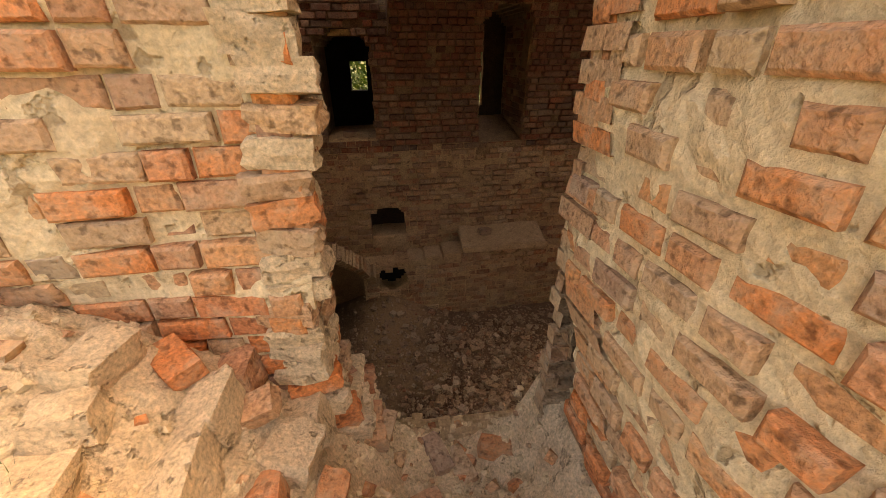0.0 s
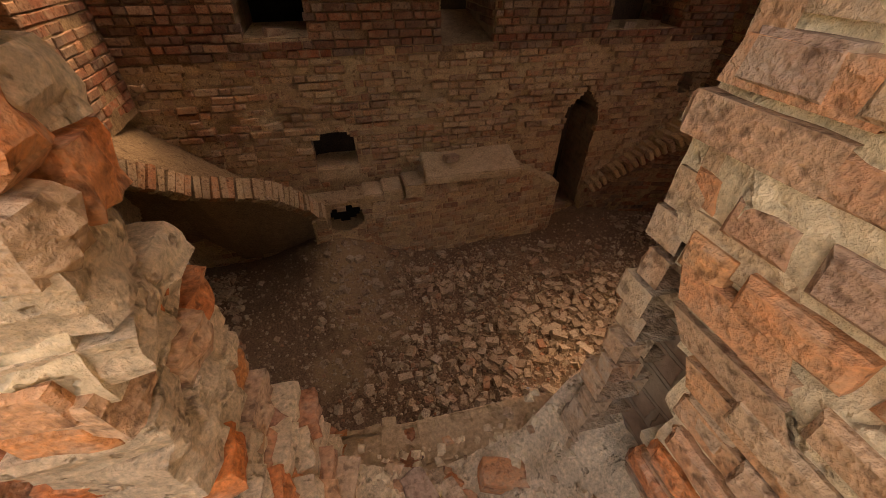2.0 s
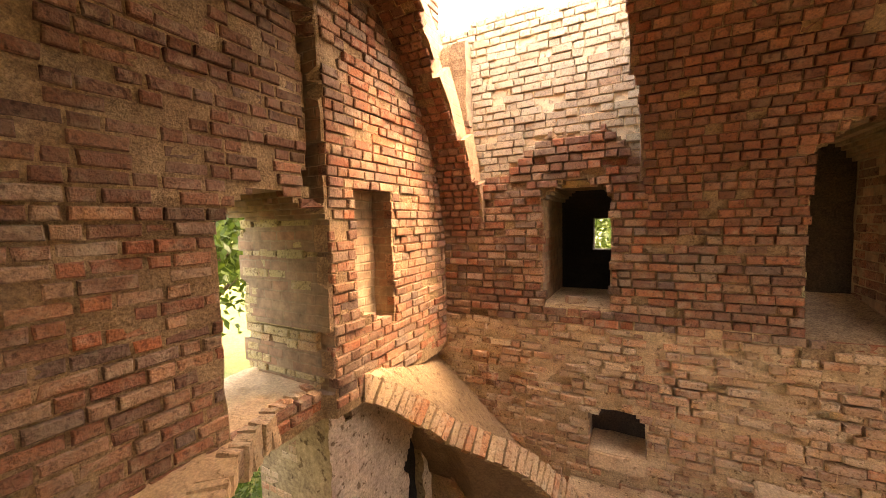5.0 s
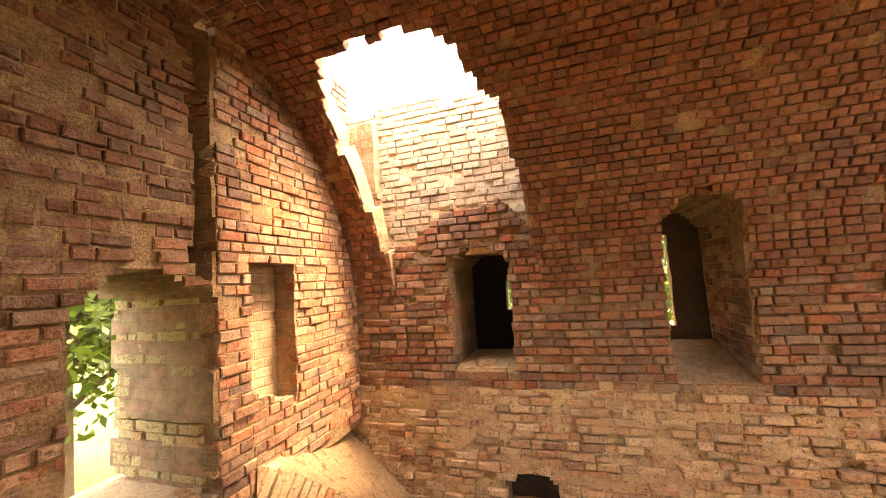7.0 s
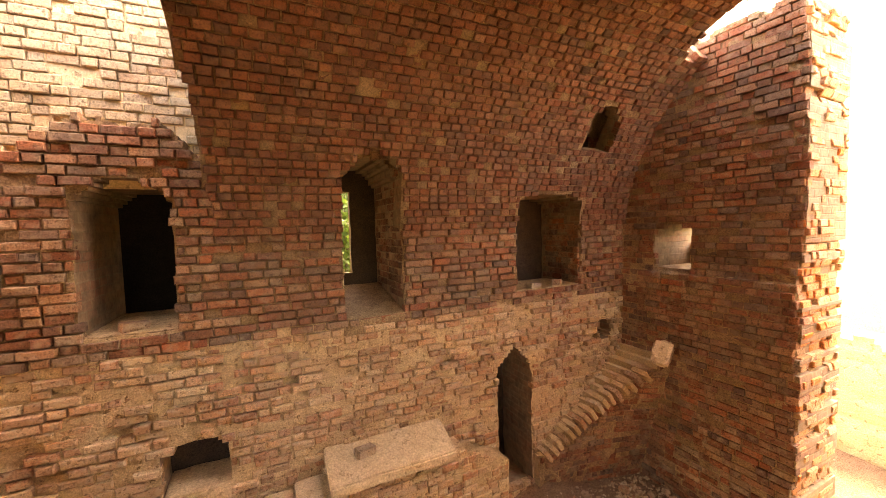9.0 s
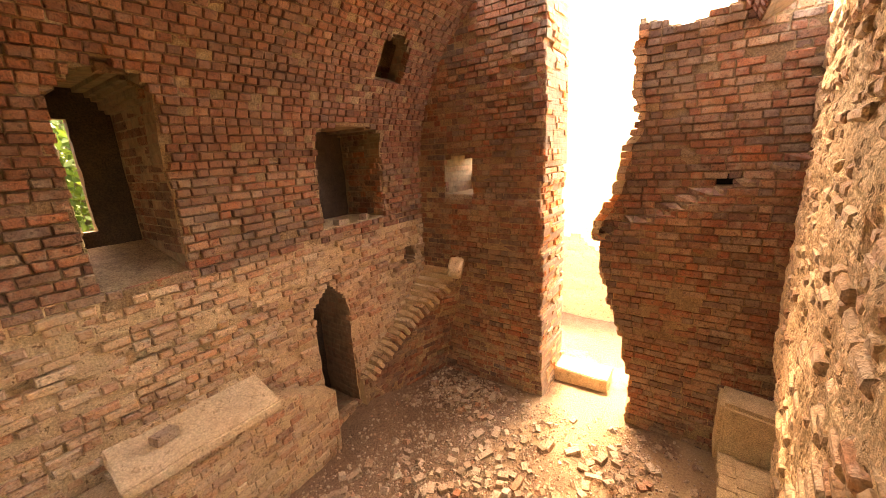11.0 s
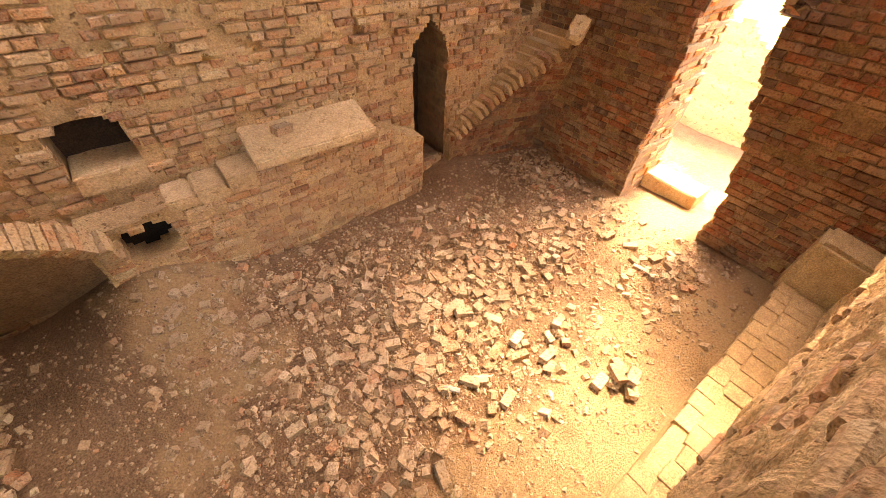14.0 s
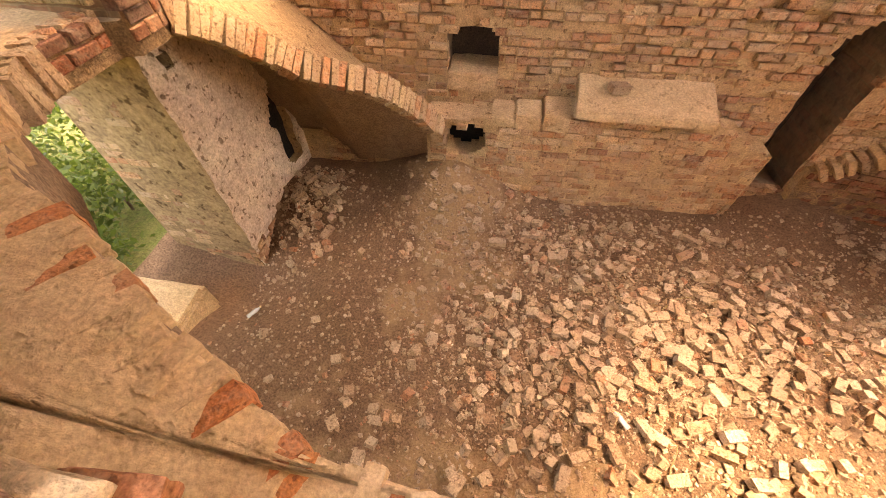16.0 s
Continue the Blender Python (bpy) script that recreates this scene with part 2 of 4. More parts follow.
M_PLASTER_OCHRE = soil_material("ochre_plaster", (0.50, 0.36, 0.21), (0.40, 0.29, 0.16), (0.17, 0.115, 0.065), 1.2, 0.015, 16, (0.55, 1.3), 0.8)
M_STONE = soil_material("dressed_stone", (0.66, 0.50, 0.31), (0.58, 0.43, 0.26), (0.44, 0.31, 0.18), 1.5, 0.012, 26, (0.6, 1.3), 0.3)
M_LEDGE = soil_material("sandy_ledge", (0.62, 0.47, 0.28), (0.52, 0.38, 0.22), (0.36, 0.25, 0.14), 1.8, 0.02)
M_MOSS = brick_material("mossy_ochre_brick", [(0.0, (0.40, 0.30, 0.16)), (0.4, (0.48, 0.38, 0.21)), (0.7, (0.34, 0.28, 0.14)), (1.0, (0.44, 0.27, 0.15))], 0.5, (0.30, 0.28, 0.12))
M_GRASS = soil_material("rough_grass", (0.10, 0.14, 0.035), (0.16, 0.18, 0.05), (0.20, 0.17, 0.08), 1.0, 0.05)
M_BARK = soil_material("bark", (0.14, 0.10, 0.07), (0.20, 0.15, 0.10), (0.08, 0.06, 0.04), 4, 0.03)
M_DRY = soil_material("dry_stalk", (0.40, 0.32, 0.17), (0.32, 0.24, 0.12), (0.24, 0.18, 0.09), 4, 0.01)


def leaf_material():
    mat = bpy.data.materials.new("leaf")
    t, ns, ls, bsdf = nodes_of(mat)
    geo = ns.new("ShaderNodeNewGeometry")
    r = ramp(ns, [(0, (0.035, 0.075, 0.01)), (0.5, (0.06, 0.11, 0.015)), (1, (0.10, 0.15, 0.02))])
    ls.new(geo.outputs["Random Per Island"], r.inputs[0])
    ls.new(r.outputs[0], bsdf.inputs["Base Color"])
    bsdf.inputs["Roughness"].default_value = 0.5
    tr = ns.new("ShaderNodeBsdfTranslucent")
    ls.new(r.outputs[0], tr.inputs[0])
    mx = ns.new("ShaderNodeMixShader")
    mx.inputs[0].default_value = 0.45
    ls.new(bsdf.outputs[0], mx.inputs[1]), ls.new(tr.outputs[0], mx.inputs[2])
    ls.new(mx.outputs[0], ns["Material Output"].inputs[0])
    return mat


M_LEAF = leaf_material()
rng = np.random.default_rng(7)


def nz(x, y, z=0.0, s=1.0):
    return noise.noise(Vector((x * s, y * s, z * s)))


def along(pts, t):
    """Piecewise linear value at t of ((t0, value0), ...)."""
    if t <= pts[0][0]:
        return pts[0][1]
    for (a, p), (b, q) in zip(pts, pts[1:]):
        if t <= b:
            return p + (q - p) * (t - a) / (b - a)
    return pts[-1][1]


# ---- builders ----
def mesh_of(name, verts, faces, mats, idx=None, smooth=False):
    me = bpy.data.meshes.new(name)
    me.from_pydata([tuple(v) for v in verts], [], faces)
    for m in (mats if isinstance(mats, (list, tuple)) else [mats]):
        me.materials.append(m)
    if idx is not None:
        me.polygons.foreach_set("material_index", idx)
    if smooth:
        me.polygons.foreach_set("use_smooth", [True] * len(me.polygons))
    me.update()
    return me


def part(name, me, parent, label="", kind=""):
    ob = new(name, me)
    ob.parent = parent
    if parent is not None and parent.type == "MESH":
        ob.matrix_parent_inverse = parent.matrix_world.inverted()
    return tagged(ob, label=label, kind=kind)


def sheet(name, P, u0, u1, v0, v1, hole, depth, cu=0.1, cv=0.112, mats=(None, None), rough=0.012, erode=0.045, bed=-0.012, zone=None):
    """A masonry sheet in cells of (u, v): face, reveals through its thickness and back. P(u, v, d) gives the place d in front of the face."""
    nu, nv = max(1, round((u1 - u0) / cu)), max(1, round((v1 - v0) / cv))
    us, vs = np.linspace(u0, u1, nu + 1), np.linspace(v0, v1, nv + 1)
    keep = [[not hole((us[i] + us[i + 1]) / 2, (vs[j] + vs[j + 1]) / 2) for j in range(nv)] for i in range(nu)]
    verts, faces, idx, front, back = [], [], [], {}, {}

    def vf(i, j):
        if (i, j) not in front:
            ju = 0.022 * nz(us[i], vs[j], 3.1, 5) if 0 < i < nu else 0
            front[i, j] = len(verts)
            verts.append(P(us[i] + ju, vs[j], bed - (erode(us[i], vs[j]) if callable(erode) else erode * max(0, nz(us[i] * 1.4, vs[j] * 3.5, 6.3, 1.0) + 0.12)) + rough * (nz(us[i], vs[j], 1.7, 4) + 0.7 * nz(us[i], vs[j], 4.7, 13))))
        return front[i, j]

    def vb(i, j):
        if (i, j) not in back:
            back[i, j] = len(verts)
            verts.append(P(us[i], vs[j], -depth))
        return back[i, j]

    def kept(i, j):
        return 0 <= i < nu and 0 <= j < nv and keep[i][j]

    for i in range(nu):
        for j in range(nv):
            if not keep[i][j]:
                continue
            faces.append((vf(i, j), vf(i + 1, j), vf(i + 1, j + 1), vf(i, j + 1)))
            idx.append(zone((us[i] + us[i + 1]) / 2, (vs[j] + vs[j + 1]) / 2) if zone else 0)
            faces.append((vb(i, j), vb(i, j + 1), vb(i + 1, j + 1), vb(i + 1, j)))
            idx.append(1)
            for di, dj, a, b in ((-1, 0, (i, j + 1), (i, j)), (1, 0, (i + 1, j), (i + 1, j + 1)), (0, -1, (i, j), (i + 1, j)), (0, 1, (i + 1, j + 1), (i, j + 1))):
                if not kept(i + di, j + dj):
                    faces.append((vf(*b), vf(*a), vb(*a), vb(*b)))
                    idx.append(1)
    return mesh_of(name, verts, faces, list(mats), idx)


def lay(u0, u1, v0, v1, hole, seed, course=0.112, long=0.285, short=0.145, joint=0.014, missing=0.02, header_only=False):
    """Bricks of a bond: (u0, u1, v0, v1) of each, cut at openings."""
    r = random.Random(seed)
    out, row, v = [], 0, v0
    while v < v1 - 0.03:
        u = u0 - r.random() * 0.25
        k = row % 2
        wob = 0.008
        while u < u1:
            w = short if (header_only or k % 2) else long
            w *= r.uniform(0.9, 1.1)
            k += 1
            a, b = max(u, u0), min(u + w, u1)
            u += w + joint
            vm = v + course / 2
            steps = [a + (b - a) * f for f in (0.08, 0.35, 0.65, 0.92)]
            ok = [not hole(s, vm) for s in steps]
            if not any(ok) or b - a < 0.05 or r.random() < missing:
                continue
            if not all(ok):
                cuts = [a, a + (b - a) * 0.22, a + (b - a) * 0.5, a + (b - a) * 0.78, b]
                i0 = ok.index(True)
                i1 = len(ok) - 1 - ok[::-1].index(True)
                a, b = cuts[i0], cuts[i1 + 1]
                if b - a < 0.05:
                    continue
            out.append((a, b, v + joint * 0.5 + r.uniform(-wob, wob) * 0.4, min(v + course - joint * 0.5 + r.uniform(-wob, wob) * 0.4, v1 + 0.05)))
        v += course
        row += 1
    return out


def brick_block(P, a, b, c, d, r, sink=0.12, proud=(-0.008, 0.022), cham=0.011):
    """One brick face with worn edges: 12 corners, 9 faces."""
    h = r.uniform(*proud)
    if r.random() < 0.12:
        h -= r.uniform(0.008, 0.04)
    jit = lambda: r.uniform(-0.006, 0.006)
    q = [(a, c), (b, c), (b, d), (a, d)]
    q = [(x + jit(), y + jit() * 0.6) for x, y in q]
    mu, mv = (a + b) / 2, (c + d) / 2
    low = [P(x, y, -sink) for x, y in q]
    mid = [P(x, y, h - cham) for x, y in q]
    top = []
    for x, y in q:
        top.append(P(x + (cham if x < mu else -cham), y + (cham if y < mv else -cham) * 0.9, h + r.uniform(-0.005, 0.004)))
    f = [(8, 9, 10, 11)]
    for k in range(4):
        n = (k + 1) % 4
        f.append((k, n, n + 4, k + 4))
        f.append((k + 4, n + 4, n + 8, k + 8))
    return low + mid + top, f


def masonry(parent, P, bricks, mat, seed, near=None, limit=300, **kw):
    """The bricks of a face; those for which near(u, v) holds are single objects, the rest one joined part."""
    r = random.Random(seed)
    verts, faces, singles = [], [], 0
    for a, b, c, d in bricks:
        vv, ff = brick_block(P, a, b, c, d, r, **kw)
        if near and singles < limit and near((a + b) / 2, (c + d) / 2):
            part("brick", mesh_of("brick", vv, ff, mat), parent)
            singles += 1
        else:
            n = len(verts)
            verts.extend(vv)
            faces.extend([tuple(i + n for i in f) for f in ff])
    if verts:
        part("brick_courses", mesh_of("brick_courses", verts, faces, mat), parent, kind="stuff")


def arched(u, v, u0, u1, v0, v1, rise=0.25, pointed=False):
    """Whether (u, v) lies in an arched opening with its crown at v1."""
    if not (u0 < u < u1 and v0 < v):
        return False
    s = abs(2 * (u - u0) / (u1 - u0) - 1)
    top = v1 - rise * (s if pointed else s * s)
    return v < top


def grid_mesh(name, x0, x1, y0, y1, n, m, zf, mat, ok=None):
    xs, ys = np.linspace(x0, x1, n + 1), np.linspace(y0, y1, m + 1)
    verts = [(x, y, zf(x, y)) for x in xs for y in ys]
    faces = [(i * (m + 1) + j, (i + 1) * (m + 1) + j, (i + 1) * (m + 1) + j + 1, i * (m + 1) + j + 1)
             for i in range(n) for j in range(m) if ok is None or ok((xs[i] + xs[i + 1]) / 2, (ys[j] + ys[j + 1]) / 2)]
    return mesh_of(name, verts, faces, mat, smooth=True)


def lump(name, sx, sy, sz, mat, seed, cuts=2, rough=0.12, square=0.5):
    """A broken stone or worn block."""
    r = random.Random(seed)
    bm = bmesh.new()
    bmesh.ops.create_cube(bm, size=1.0)
    if cuts:
        bmesh.ops.subdivide_edges(bm, edges=bm.edges[:], cuts=cuts, use_grid_fill=True)
    off = r.uniform(0, 50)
    for v in bm.verts:
        p = v.co.copy()
        ball = p.normalized() * 0.6
        p = p.lerp(ball, 1 - square)
        p *= 1 + rough * noise.noise(p * 2.5 + Vector((off, off, off)))
        v.co = Vector((p.x * sx, p.y * sy, p.z * sz))
    me = bpy.data.meshes.new(name)
    bm.to_mesh(me)
    bm.free()
    me.materials.append(mat)
    return me


# ---- plan ----
NORTH, EAST, WEST, WEST_LOW = 8.0, 7.78, -2.2, -2.6
SPRING, VAULT_Y, VAULT_A, VAULT_B = 4.4, 5.0, 3.0, 3.6


def south_face(x, z):
    up = 2.42 - (min(max(x, 1.2), 7.8) - 1.2) * 0.09
    k = min(max((z - 1.3) / 1.0, 0), 1)
    k = k * k * (3 - 2 * k)
    return 1.74 + (up - 1.74) * k


def floor_z(x, y):
    z = 0.05 * nz(x, y, 0, 0.8) + 0.02 * nz(x, y, 0, 3)
    z += 0.68 * math.exp(-((x - 0.1) ** 2 / 1.1 + (y - 7.6) ** 2 / 0.9))
    z -= 0.52 * math.exp(-((x + 2.7) ** 2 / 0.8 + (y - 5.4) ** 2 / 0.6))
    z += 0.28 * math.exp(-((x + 2.2) ** 2 + (y - 7.0) ** 2) / 0.5)
    z += 0.30 * math.exp(-((x - 5.6) ** 2 + (y - 7.9) ** 2) / 0.5)
    z += 0.12 * math.exp(-((x - 3.4) ** 2 + (y - 4.6) ** 2) / 3.0)
    return z


# ---- north wall ----
def P_north(u, v, d):
    return (u, NORTH - d, v)


HOLE_WEST = ((6.1, -0.95), (6.2, -1.45), (6.7, -1.78), (7.08, -1.82), (7.4, -1.72), (7.7, -1.64), (8.1, -1.4))
HOLE_EAST = ((6.1, -0.3), (6.2, -0.1), (6.4, 0.09), (6.64, 0.2), (6.87, 0.39), (7.25, 0.57), (7.66, 0.64), (8.1, 0.72))


def vault_hole(x, s_y):
    """The broken parts of the vault, in plan."""
    e = 0.07 * nz(x, s_y, 2, 2.5) + 0.06 * nz(x, s_y, 7, 7)
    if s_y > 6.08 + e and along(HOLE_WEST, s_y) + e < x < along(HOLE_EAST, s_y) + e:
        return True
    return x > 6.75 + min(0.48, 0.35 * abs(s_y - 4.3)) + e and 2.8 < s_y < 6.45 + e


BROKEN_TOP = ((-1.75, 5.55), (-1.45, 5.66), (-1.26, 5.76), (-0.8, 6.02), (-0.55, 6.2), (0.2, 6.2), (0.45, 6.0), (0.72, 5.62))


def hole_north(u, v):
    if arched(u, v, -0.62, 0.27, 3.84, 5.62, 0.3) or arched(u, v, 2.18, 3.06, 3.66, 6.0, 0.35) or arched(u, v, 5.12, 6.6, 3.78, 5.52, 0.12) or arched(u, v, 6.2, 6.86, 6.2, 6.9, 0.25):
        return True
    if arched(u, v, 0.0, 0.72, 1.66, 2.47, 0.12) or arched(u, v, 4.68, 5.44, 0.30, 2.88, 0.38, True):
        return True
    if (u - 7.28) ** 2 + (v - 2.85) ** 2 < 0.05:
        return True
    return -1.75 < u < 0.72 and v > along(BROKEN_TOP, u) + 0.07 * nz(u, v, 0, 3) + 0.07 * nz(u, v, 5, 8)


def eroded_band(u, v):
    band = math.exp(-((v - 2.8 - 0.15 * nz(u, 0, 0, 0.7)) / 0.65) ** 2)
    e = 0.17 * band * max(0, nz(u * 2.2, v * 6, 2.2, 1.0) + 0.08) + 0.03 * max(0, nz(u * 5, v * 9, 1.2, 1.0))
    if v > 3.7:
        e += 0.012 + 0.04 * max(0, nz(u * 1.4, v * 3.5, 6.3, 1.0))
    return e


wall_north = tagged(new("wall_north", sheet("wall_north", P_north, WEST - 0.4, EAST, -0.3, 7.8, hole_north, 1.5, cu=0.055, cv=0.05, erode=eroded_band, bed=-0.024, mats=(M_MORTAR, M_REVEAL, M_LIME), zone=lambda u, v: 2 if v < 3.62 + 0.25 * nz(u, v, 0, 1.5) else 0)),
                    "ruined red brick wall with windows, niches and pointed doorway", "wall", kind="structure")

# upper wall above the broken vault, set back
def P_north_up(u, v, d):
    return (u, 8.28 - d, v)


def hole_north_up(u, v):
    return v > 8.15 + 0.25 * nz(u, 0, 0, 1.3) + 0.1 * nz(u, 0, 0, 5) or (u + 0.33) ** 2 + (v - 7.17) ** 2 < 0.008


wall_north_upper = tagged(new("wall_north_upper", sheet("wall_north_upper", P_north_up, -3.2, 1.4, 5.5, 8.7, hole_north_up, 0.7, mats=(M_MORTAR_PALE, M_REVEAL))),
                          "pale brick wall rising above the broken vault", "wall", kind="structure")

# ---- east wall ----
def P_east(u, v, d):
    back = 0.16 if u < 4.6 and v > 3.5 + 0.48 * (4.2 - u) + 0.1 * nz(u, 0, 0, 3) else 0.0
    return (EAST - d - (0.05 if v < 4.05 and u > 4.6 else 0.0) + back, u, v)


def breach_n(v):
    return 5.22 + 0.10 * nz(0, 0, v, 1.1) + 0.07 * nz(4, 0, v, 4)


def breach_s(v):
    return 3.62 + 0.55 * math.exp(-((v - 3.0) / 1.3) ** 2) + 0.10 * nz(9, 0, v, 1.5) + 0.06 * nz(9, 3, v, 5) + (0.2 if v > 3.4 else 0)


def hole_east(u, v):
    if breach_s(v) < u < breach_n(v):
        return True
    if 6.68 + 0.05 * nz(u, v, 0, 6) < u < 7.36 and 4.10 < v < 4.92 - 0.25 * abs(u - 7.0):
        return True
    if abs(u - 2.63) < 0.1 and abs(v - 4.35) < 0.08:
        return True
    if u > 5 and v > 7.9 + 0.3 * nz(u, 0, 0, 1.4):
        return True
    return u < 5 and v > 6.6 + 0.3 * nz(u, 0, 0, 1.4)


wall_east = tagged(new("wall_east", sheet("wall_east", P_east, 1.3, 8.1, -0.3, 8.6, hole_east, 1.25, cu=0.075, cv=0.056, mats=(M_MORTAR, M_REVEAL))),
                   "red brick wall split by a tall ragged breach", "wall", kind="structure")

# ---- west walls ----
def P_west(u, v, d):
    return (WEST + d - (0.15 if u < 5.44 + 0.07 * nz(0, 3, v, 2.2) + 0.05 * nz(0, 8, v, 7) else 0), u, v)


def hole_west(u, v):
    if abs(u - 5.42 - 0.07 * nz(0, 3, v, 2.2)) < 0.05 + 0.04 * nz(0, 1, v, 4) and 5.3 < v < 6.9:
        return True
    if abs(u - 3.05) < 0.06 and abs(v - 5.62) < 0.06:
        return True
    if arched(u, v, 4.42, 5.47 + 0.10 * max(0, nz(0, 6, v, 3.2)) * (1 if v < 5.2 else 0), 3.3, 5.42, 0.35):
        return True
    return (5.90 < u < 6.60 and 3.78 + 0.4 * (6.6 - u) < v < 5.50)


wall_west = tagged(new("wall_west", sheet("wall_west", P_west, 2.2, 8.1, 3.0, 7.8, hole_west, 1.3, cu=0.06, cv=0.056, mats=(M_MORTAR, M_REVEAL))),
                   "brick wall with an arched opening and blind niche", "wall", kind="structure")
tagged(new("wall_west_niche_back", sheet("wall_west_niche_back", lambda u, v, d: (WEST - 0.3 + d, u, v), 5.8, 6.7, 3.6, 5.6, lambda u, v: False, 0.1, mats=(M_REVEAL, M_REVEAL))),
       "rough brick back of the blind niche", "wall", kind="structure")


def P_west_low(u, v, d):
    return (WEST_LOW + d, u, v)


def hole_west_low(u, v):
    if 3.1 < u < 5.76 and v < 2.95:
        return True
    if abs(u - 6.07) < 0.07 and abs(v - 2.66) < 0.07:
        return True
    return along(((0.3, 7.50), (0.45, 7.40), (0.85, 7.38), (1.2, 7.28), (1.45, 7.42), (1.8, 7.58), (1.95, 7.66)), v) + 0.05 * nz(u, v, 0, 5) < u < 7.80 and 0.3 < v < 1.98


wall_west_lower = tagged(new("wall_west_lower", sheet("wall_west_lower", P_west_low, 2.0, 8.1, -0.8, 3.1, hole_west_low, 1.35, cu=0.05, cv=0.05, mats=(M_PLASTER, M_PLASTER_OCHRE), rough=0.03)),
                         "plastered lower wall with a wide window recess", "wall", kind="structure")
# Black sheet added just inside the slot to paint its deep shade.
tagged(new("wall_slot_back", sheet("wall_slot_back", lambda u, v, d: (WEST_LOW - 0.16 + d, u, v), 6.9, 8.0, 0, 2.5, lambda u, v: False, 0.1, mats=(M_SHADE_BLACK, M_SHADE_BLACK))),
       "black sheet in place of the dark depth of the slot", "wall", kind="structure")

# ---- south wall, with the entry hole ----
def entry_l(v):
    return along(((3.2, 0.22), (3.5, 0.12), (3.9, -0.03), (4.6, 0.05), (5.0, 0.09), (5.4, 0.11)), v) + 0.03 * nz(0, 5, v, 2) + 0.04 * nz(0, 7, v, 6)


def P_south(u, v, d):
    return (u, south_face(u, v) + d, v)


def hole_south(u, v):
    return False


wall_south = tagged(new("wall_south", sheet("wall_south", P_south, 1.38, 8.0, -0.3, 6.4, lambda u, v: False, 2.6, cu=0.06, cv=0.05, mats=(M_RENDER, M_REVEAL), rough=0.045)),
                    "rough brick wall with a ledge along its foot", "wall", kind="structure")


# wall left of the entry hole: thin, seen from outside and inside
def P_left_out(u, v, d):
    if d < -0.1:
        d = -0.14 if v > 4.3 else -0.32
    return (u, 2.27 - d + 0.05 * nz(u, v, 0, 1.5), v)


def hole_left(u, v):
    return u > entry_l(v)


wall_entry = tagged(new("wall_entry", sheet("wall_entry", P_left_out, -2.6, 0.4, 2.6, 6.6, hole_left, 0.35, cu=0.05, cv=0.05, mats=(M_MORTAR_PALE, M_MORTAR_PALE), rough=0.03)),
                    "weathered brick wall beside the entry hole with pale mortar", "wall", kind="structure")


def side_end(v):
    return along(((3.2, 2.16), (3.9, 2.12), (4.1, 2.14), (4.3, 2.28), (4.5, 2.40), (5.2, 2.44)), v) + 0.04 * nz(0, 2, v, 3) + 0.04 * nz(0, 2, v, 7)


def P_right_out(u, v, d):
    # reveal on the east side of the entry; u runs south to north
    lean = 0.10 * max(0, 4.3 - v) if v > 3.6 else 0.07 + 0.35 * (3.6 - v)
    return (1.20 + lean * 0.6 + 0.10 * max(0, 1.4 - u) - d + 0.05 * nz(u, v, 5, 1.4), u, v)


wall_entry_side = tagged(new("wall_entry_side", sheet("wall_entry_side", P_right_out, -0.8, 2.5, 2.6, 6.6, lambda u, v: u > side_end(v), 0.45, cu=0.05, cv=0.05, mats=(M_MORTAR_PALE, M_MORTAR_PALE), rough=0.03)),
                         "thick brick reveal of the entry with broad mortar joints", "wall", kind="structure")
r_e = random.Random(91)
v = 3.22
while v < 5.6:
    thick = 0.16 if v > 4.3 else 0.34
    y = 2.24
    while y < 2.25 + thick:
        w = r_e.uniform(0.10, 0.2)
        ob = part("brick", lump("brick", 0.24, w, r_e.uniform(0.09, 0.125), M_ENTRY if r_e.random() < 0.6 else M_BED, 700 + int(v * 100) + int(y * 10), 3, 0.2, 0.8), wall_entry)
        ob.matrix_world = pose(entry_l(v) - 0.06 + r_e.uniform(-0.03, 0.04), y + w / 2, v, r_e.uniform(-6, 6), r_e.uniform(-8, 8), r_e.uniform(-12, 12))
        y += w
    v += r_e.uniform(0.105, 0.125)
lintel = tagged(new("wall_entry_head", sheet("wall_entry_head", lambda u, v, d: (u, 2.3 - d + 0.05 * nz(u, v, 0, 2), v), -0.2, 1.5, 5.55, 6.6, lambda u, v: v < 5.6 + 0.12 * nz(u, 0, 3, 2.5), 0.4, cu=0.08, cv=0.08, mats=(M_MORTAR_PALE, M_MORTAR), rough=0.05)),
                "broken brick head over the entry hole", "wall", kind="structure")

# ---- vault (the ceiling) ----
def slab_fill():
    xs = (0.75, 7.7)
    v = [(x, y, z) for x in xs for y, z in ((7.2, 7.3), (8.5, 7.3), (8.5, 7.9), (7.2, 7.9))]
    return mesh_of("vault_fill", v, [(0, 1, 2, 3), (7, 6, 5, 4), (0, 4, 5, 1), (1, 5, 6, 2), (2, 6, 7, 3), (3, 7, 4, 0)], M_MORTAR)


ARC = []
for k in range(241):
    a = math.pi * k / 240
    ARC.append((VAULT_Y + VAULT_A * math.cos(a), SPRING + VAULT_B * math.sin(a), math.cos(a) / VAULT_A, math.sin(a) / VAULT_B))
ARC_S = [0.0]
for k in range(240):
    ARC_S.append(ARC_S[-1] + math.hypot(ARC[k + 1][0] - ARC[k][0], ARC[k + 1][1] - ARC[k][1]))
ARC_LEN = ARC_S[-1]


